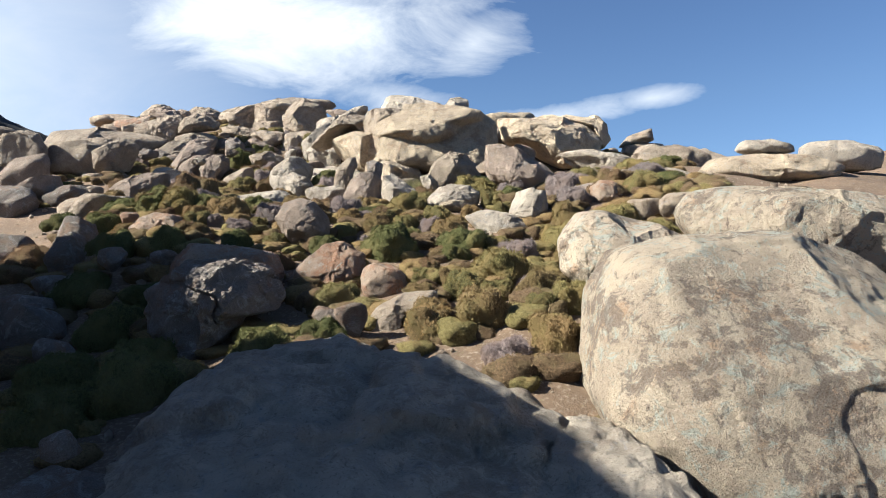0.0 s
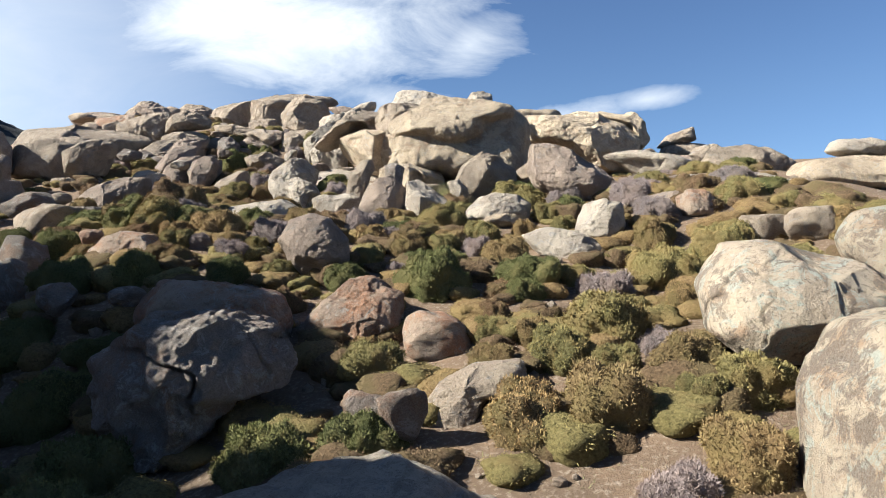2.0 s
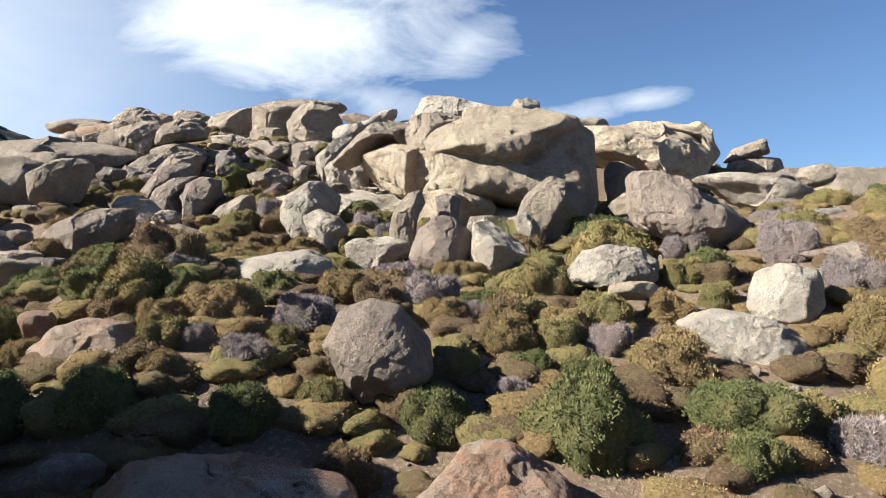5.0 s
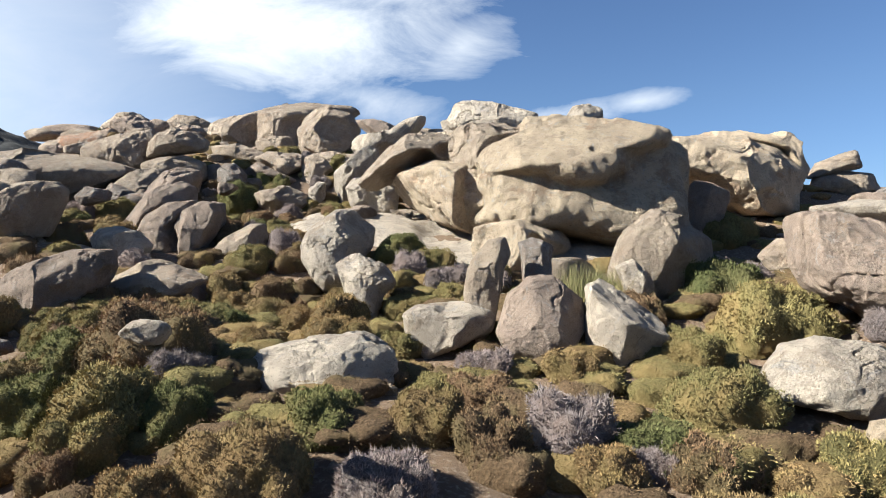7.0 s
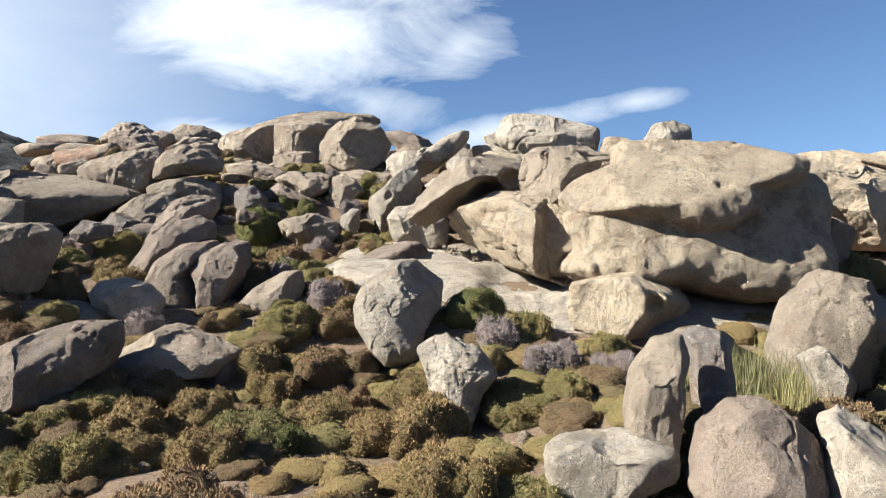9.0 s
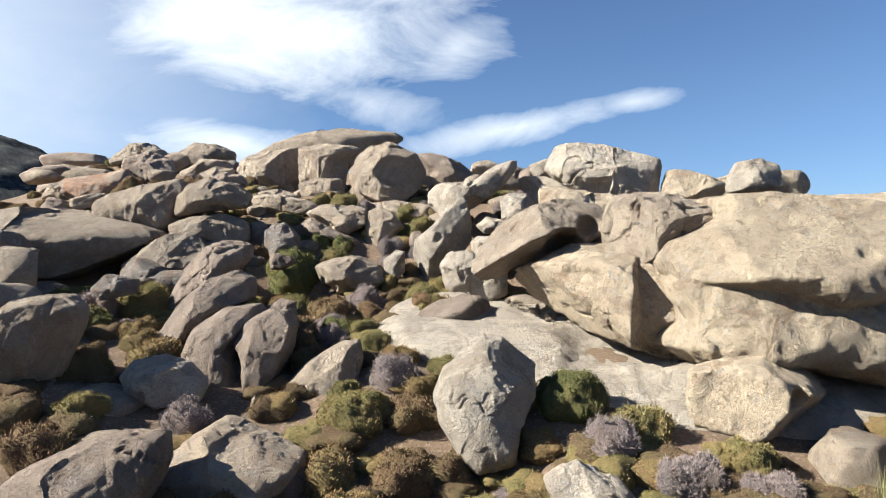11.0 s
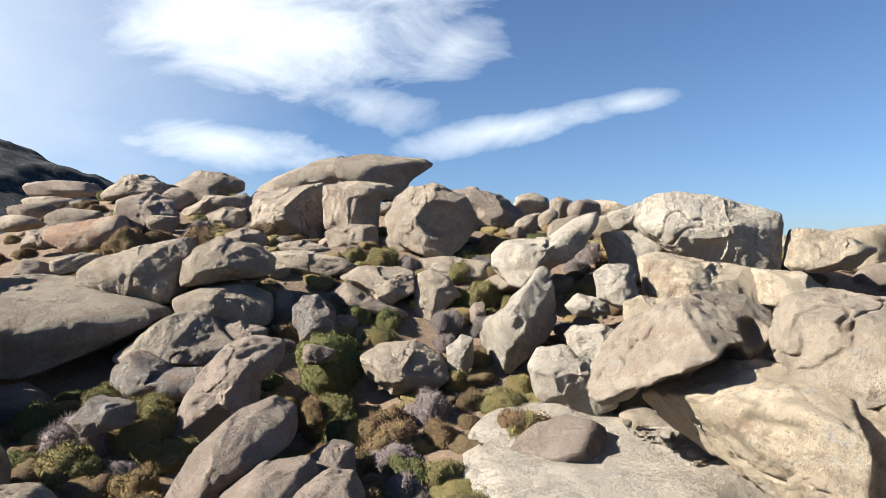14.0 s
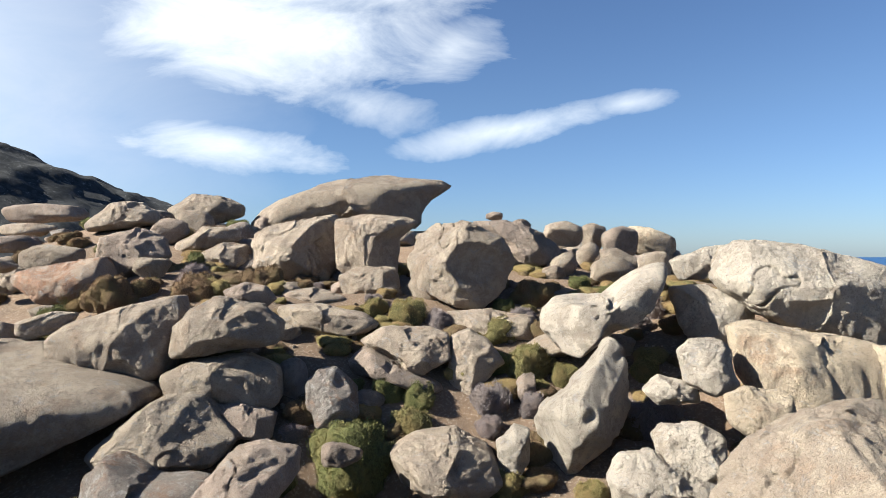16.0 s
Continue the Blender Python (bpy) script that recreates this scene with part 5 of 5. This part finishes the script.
shrub(-2.88, 11.02, 0.57, "ochre", 101)
shrub(-3.78, 10.42, 0.87, "ochre", 102)
shrub(-4.34, 12.43, 0.48, "ochre", 103)
shrub(-1.36, 10.20, 0.58, "ochre", 104)
shrub(0.13, 10.76, 0.60, "ochre", 105)
shrub(-3.60, 15.31, 0.63, "ochre", 106)
shrub(-1.87, 10.66, 0.49, "ochre", 107)
shrub(-5.58, 11.48, 0.67, "ochre", 108)
shrub(-4.97, 11.91, 1.11, "brown", 109)
shrub(-1.31, 10.70, 0.56, "brown", 110)
shrub(-5.68, 12.17, 0.71, "brown", 111)
shrub(-8.28, 15.67, 0.70, "brown", 112)
shrub(-3.05, 10.38, 0.61, "grey", 113)
shrub(-0.52, 10.12, 0.48, "grey", 114)
shrub(0.81, 15.29, 0.99, "grey", 115)
shrub(-1.61, 10.76, 0.40, "grey", 116)
shrub(0.94, 12.53, 0.66, "grey", 117)
shrub(-4.62, 11.57, 0.51, "grey", 118)
shrub(-2.47, 12.27, 0.54, "grey", 119)
shrub(-0.98, 8.71, 0.85, "green", 120)
shrub(-1.91, 9.06, 0.63, "green", 121)
shrub(-0.12, 8.47, 0.46, "green", 122)
shrub(-3.11, 8.85, 0.56, "green", 123)
shrub(-5.79, 10.41, 0.83, "green", 124)
shrub(-4.89, 9.05, 0.90, "green", 125)
shrub(-4.18, 9.12, 0.68, "green", 126)
shrub(0.32, 14.73, 1.43, "green", 127)
shrub(1.46, 9.22, 0.97, "olive", 128)
shrub(2.15, 9.42, 0.96, "olive", 129)
shrub(0.40, 7.33, 0.85, "olive", 130)
shrub(0.01, 7.00, 0.58, "olive", 131)
shrub(0.46, 8.96, 0.50, "olive", 132)
shrub(-1.77, 9.63, 0.40, "olive", 133)
shrub(-0.47, 7.55, 0.41, "olive", 134)
shrub(-2.63, 9.20, 0.47, "olive", 135)
shrub(0.35, 6.68, 0.45, "olive", 136)
shrub(2.93, 10.92, 0.77, "olive", 137)
shrub(2.25, 12.54, 0.70, "olive", 138)
shrub(1.27, 8.08, 0.56, "ochre", 139)
shrub(-0.46, 7.00, 0.46, "ochre", 140)
shrub(-1.50, 7.62, 0.38, "ochre", 141)
shrub(-0.19, 9.62, 0.76, "ochre", 142)
shrub(-0.13, 7.41, 0.41, "ochre", 143)
shrub(-3.82, 9.40, 0.49, "ochre", 144)
shrub(1.55, 10.03, 0.70, "ochre", 145)
shrub(0.69, 8.62, 0.62, "grey", 146)
shrub(1.74, 11.79, 0.78, "grey", 147)
shrub(1.75, 10.62, 0.68, "grey", 148)
shrub(-1.39, 9.41, 0.39, "grey", 149)
shrub(0.39, 16.70, 1.02, "grey", 150)
shrub(-3.35, 9.69, 0.48, "grey", 151)
shrub(0.75, 6.99, 0.40, "grey", 152)
shrub(-2.01, 11.06, 0.72, "grey", 153)
shrub(-2.50, 10.87, 0.64, "brown", 154)
shrub(-0.85, 13.87, 0.76, "brown", 155)
shrub(0.07, 7.84, 0.38, "brown", 156)
shrub(-2.39, 8.52, 0.44, "brown", 157)
shrub(-1.93, 6.18, 0.67, "green", 158)
shrub(-1.35, 6.16, 0.57, "green", 159)
shrub(-3.68, 5.85, 0.96, "green", 160)
shrub(-2.82, 5.45, 0.99, "green", 161)
shrub(-3.81, 7.33, 0.68, "green", 162)
shrub(-3.21, 5.03, 0.83, "green", 163)
shrub(-3.11, 6.35, 0.85, "green", 164)
shrub(-4.74, 8.06, 0.88, "green", 165)
shrub(-0.31, 6.25, 0.68, "ochre", 166)
shrub(0.16, 6.22, 0.78, "ochre", 167)
shrub(0.80, 5.65, 0.61, "ochre", 168)
shrub(0.37, 5.44, 0.50, "grey", 169)
shrub(0.76, 6.54, 0.57, "ochre", 170)
shrub(1.05, 6.26, 0.62, "olive", 171)
shrub(0.74, 6.13, 0.39, "olive", 172)
shrub(-0.43, 7.98, 0.39, "brown", 173)
shrub(-7.68, 13.53, 0.92, "grey", 174)
shrub(-4.01, 9.80, 0.48, "olive", 175)
shrub(-0.80, 9.61, 0.49, "green", 176)
shrub(-1.21, 9.75, 0.47, "green", 177)
shrub(0.63, 10.87, 0.45, "olive", 178)
shrub(-7.59, 14.01, 0.82, "ochre", 179)
shrub(-1.80, 12.15, 0.57, "ochre", 180)
shrub(-6.92, 18.97, 0.86, "brown", 181)
shrub(-4.95, 19.51, 0.69, "brown", 182)
shrub(-4.95, 19.49, 0.68, "olive", 183)
shrub(-3.32, 23.84, 0.69, "grey", 184)
shrub(-5.39, 11.20, 0.70, "green", 300)
shrub(-4.78, 10.74, 0.60, "olive", 301)
shrub(-4.22, 10.20, 0.49, "ochre", 302)
shrub(-4.85, 10.58, 0.45, "brown", 303)
shrub(-3.78, 9.81, 0.36, "grey", 304)
shrub(-3.47, 10.01, 0.36, "ochre", 305)
shrub(-7.12, 15.07, 0.67, "brown", 306)
shrub(-6.70, 13.49, 0.57, "olive", 307)
shrub(-9.01, 16.90, 0.59, "brown", 308)
shrub(-8.58, 17.09, 0.56, "green", 309)
shrub(-10.28, 19.57, 0.79, "green", 310)
shrub(-7.37, 21.30, 1.27, "green", 311)
shrub(-7.44, 20.80, 0.86, "brown", 312)
shrub(-9.12, 19.62, 0.74, "olive", 313)
shrub(-9.70, 19.10, 0.63, "grey", 314)
shrub(-9.43, 18.56, 0.68, "olive", 315)
shrub(-6.56, 19.85, 0.89, "brown", 316)
shrub(-6.18, 18.66, 0.64, "green", 317)
shrub(-6.00, 20.11, 0.66, "grey", 318)
shrub(-1.88, 6.08, 0.69, "green", 319)
shrub(-1.26, 6.09, 0.52, "green", 320)
shrub(-3.94, 7.21, 0.74, "green", 321)


# ---- scrub, stones and grass between the rocks ----
def clear(x, y, pad):
    """Whether nothing stands within pad of x, y."""
    k = np.array(FOOT)
    return bool(((((x - k[:, 0]) / (k[:, 2] + pad)) ** 2 + ((y - k[:, 1]) / (k[:, 3] + pad)) ** 2) > 1).all())


rnd = random.Random(4)


def more_shrubs(count, across, along, sizes, kinds):
    """Cushion shrubs scattered in the gaps of a stretch of the slope, their kinds in drifts."""
    made, tries = 0, 0
    while made < count and tries < 6000:
        tries += 1
        x, y = rnd.uniform(*across), rnd.uniform(*along)
        w = rnd.uniform(*sizes)
        if clear(x, y, 0.02 * w):
            patch = noise.noise((x * 0.35, y * 0.35, 2.0))
            shrub(x, y, w, kinds[int((patch * 0.5 + 0.5 + rnd.uniform(-0.25, 0.25)) * 6.9) % 7], made, rnd.uniform(0.9, 1.2))
            made += 1


def low_scrub(kind, count, seed, label):
    """The small dry cushions that fill the gaps, too many to count."""
    V, F, base = [], [], 0
    rng = np.random.RandomState(seed)
    stock = [cushion_shape(kind, rng, 620, 6) for _ in range(5)]
    inner = []
    made = tries = 0
    while made < count and tries < 12000:
        tries += 1
        x, y = (rng.uniform(-6.5, 4), rng.uniform(4.5, 16)) if tries % 2 else (rng.uniform(-11.5, 5), rng.uniform(14, 27))
        w = rng.uniform(0.3, 0.75)
        if not clear(x, y, -0.18 * w):
            continue
        fv, ff, cv, cf = stock[made % 5]
        heart = (cv, np.array(cf))
        a = rng.uniform(0, 6.28)
        r = np.array([[math.cos(a), -math.sin(a), 0], [math.sin(a), math.cos(a), 0], [0, 0, 1]]) @ np.diag([rng.uniform(0.8, 1.3), rng.uniform(0.8, 1.2), rng.uniform(0.6, 0.9)])
        g = np.array([x, y, float(ground_z(x, y))])
        V += [(fv @ r.T) * w + g]
        F += [ff + base]
        base += len(fv)
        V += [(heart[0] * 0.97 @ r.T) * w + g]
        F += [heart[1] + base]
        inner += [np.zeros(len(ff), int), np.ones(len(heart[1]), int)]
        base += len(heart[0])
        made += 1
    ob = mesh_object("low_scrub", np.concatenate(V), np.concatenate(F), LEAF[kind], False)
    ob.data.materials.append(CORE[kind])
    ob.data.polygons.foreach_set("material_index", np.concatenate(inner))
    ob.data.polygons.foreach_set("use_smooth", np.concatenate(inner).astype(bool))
    tagged(ob, label, "scrub", kind="stuff")


def rubble():
    """Half-buried stones that close the gaps between the big rocks."""
    rng = np.random.RandomState(31)
    made = tries = 0
    while made < 190 and tries < 6000:
        tries += 1
        x, y = rng.uniform(-16, 7), rng.uniform(15.5, 33)
        w = rng.uniform(0.3, 1.0)
        if not clear(x, y, 0.02 * w):
            continue
        z = float(ground_z(x, y))
        size = (w, w * rng.uniform(0.7, 1.1), w * rng.uniform(0.45, 0.7))
        boulder(x, y, z + 0.12 * size[2], size, 900 + made, ("tan", "pink", "tan", "grey")[made % 4], lean=rng.uniform(-15, 15), turn=rng.uniform(0, 360), level=3, group="half-buried stones", label="half-buried granite stone wedged between larger boulders", name="stone")
        made += 1


def pebbles():
    """Loose stones and grit on the soil."""
    V, F, base = [], [], 0
    d, f = sphere(1)
    f = np.array(f)
    rng = np.random.RandomState(12)
    xs, ys = rng.uniform(-9, 6, 3000), rng.uniform(1.0, 24, 3000)
    zs = ground_z(xs, ys)
    for k in range(3000):
        x, y = xs[k], ys[k]
        r = 0.012 + 0.05 * rng.uniform() ** 3
        p = d * r * rng.uniform(0.6, 1.3, 3) * rng.uniform(0.85, 1.15, (len(d), 1))
        V.append(p + np.array([x, y, zs[k] + 0.3 * r]))
        F.append(f + base)
        base += len(d)
    for k in range(110):
        s = rng.uniform()
        x, y = -3.85 + 1.7 * s + rng.normal() * 0.06, 19.3 - 2.0 * s + rng.normal() * 0.08
        r = 0.018 + 0.035 * rng.uniform() ** 2
        p = d * r * rng.uniform(0.6, 1.3, 3) * rng.uniform(0.85, 1.15, (len(d), 1))
        V.append(p + np.array([x, y, 2.09 + 0.24 * (y - 17.9) + 0.01]))
        F.append(f + base)
        base += len(d)
    ob = mesh_object("gravel", np.concatenate(V), np.concatenate(F), ROCK["tan"], False)
    tagged(ob, "loose pale granite gravel scattered over the soil", "gravel", kind="stuff")


def litter():
    """Dry straw and fallen leaves on the soil of the lower slope."""
    rng = np.random.RandomState(77)
    n = 15000
    x, y = rng.uniform(-7, 5, n), rng.uniform(3, 17, n)
    p = np.stack([x, y, ground_z(x, y) + 0.004], -1)
    a = rng.uniform(0, 6.28, n)
    d = np.stack([np.cos(a), np.sin(a), rng.uniform(0.0, 0.5, n)], -1) * rng.uniform(0.02, 0.07, (n, 1))
    s = np.stack([-np.sin(a), np.cos(a), a * 0], -1) * 0.003
    v = np.stack([p - s, p + s, p + d], 1).reshape(-1, 3)
    ob = mesh_object("dry_litter", v, np.arange(3 * n).reshape(-1, 3), STRAW, False)
    tagged(ob, "dry straw and leaf litter strewn over the soil", "litter", kind="stuff")


def grass_tuft(x, y, height, blades, seed):
    rng = np.random.RandomState(seed)
    V, F = [], []
    for k in range(blades):
        a, out = rng.uniform(0, 6.28), rng.uniform(0.05, 0.45)
        b = np.array([rng.normal() * 0.08, rng.normal() * 0.08, 0]) * height / 0.4
        d = np.array([math.cos(a) * out, math.sin(a) * out, 1.0])
        l = height * rng.uniform(0.5, 1.1)
        s = np.array([-math.sin(a), math.cos(a), 0]) * 0.0016
        mid = b + d * l * 0.55
        tip = b + d * l * 0.95 + np.array([math.cos(a), math.sin(a), -0.25]) * l * 0.18 * out / 0.3
        i = len(V)
        V += [b - s, b + s, mid + s, mid - s, tip]
        F += [(i, i + 1, i + 2, i + 3), (i + 3, i + 2, i + 4)]
    ob = mesh_object("grass_tuft", V, F, STRAW, False)
    ob.matrix_basis = pose(x, y, float(ground_z(x, y)) - 0.01)
    return tagged(ob, "wispy straw-coloured grass tuft beside pale boulders", "grass", "grass tufts")


for x, y, w in ((-7.6, 19.9, 0.85), (-7.1, 20.5, 0.75), (-7.0, 19.6, 0.70), (-7.9, 20.6, 0.65), (-7.4, 19.3, 0.6)):
    shrub(x, y, w, "green", int(w * 20))
FOOT.append((-7.4, 20.1, 0.8, 0.9))
more_shrubs(60, (-7.5, 4.5), (5.5, 15.5), (0.5, 1.0), ("olive", "ochre", "brown", "olive", "green", "grey", "ochre"))
more_shrubs(75, (-11.5, -3.0), (15.5, 25.5), (0.3, 0.65), ("green", "brown", "grey", "green", "olive", "brown", "green"))
more_shrubs(45, (-16.5, -10.5), (20.5, 31.0), (0.4, 0.8), ("brown", "olive", "brown", "ochre", "green", "brown", "grey"))
rubble()
low_scrub("brown", 560, 8, "small dry brown scrub filling gaps between rocks")
low_scrub("ochre", 400, 9, "small ochre scrub filling gaps between rocks")
low_scrub("olive", 360, 10, "small olive scrub filling gaps between rocks")
pebbles()
litter()
for x, y, h, n, seed in ((-1.15, 14.6, 0.55, 420, 1), (-0.95, 14.2, 0.45, 320, 2), (0.35, 14.2, 0.36, 260, 3), (-1.35, 14.9, 0.50, 340, 4), (-0.75, 14.5, 0.5, 380, 6), (-12.2, 24.2, 0.4, 160, 5)):
    grass_tuft(x, y, h, n, seed)
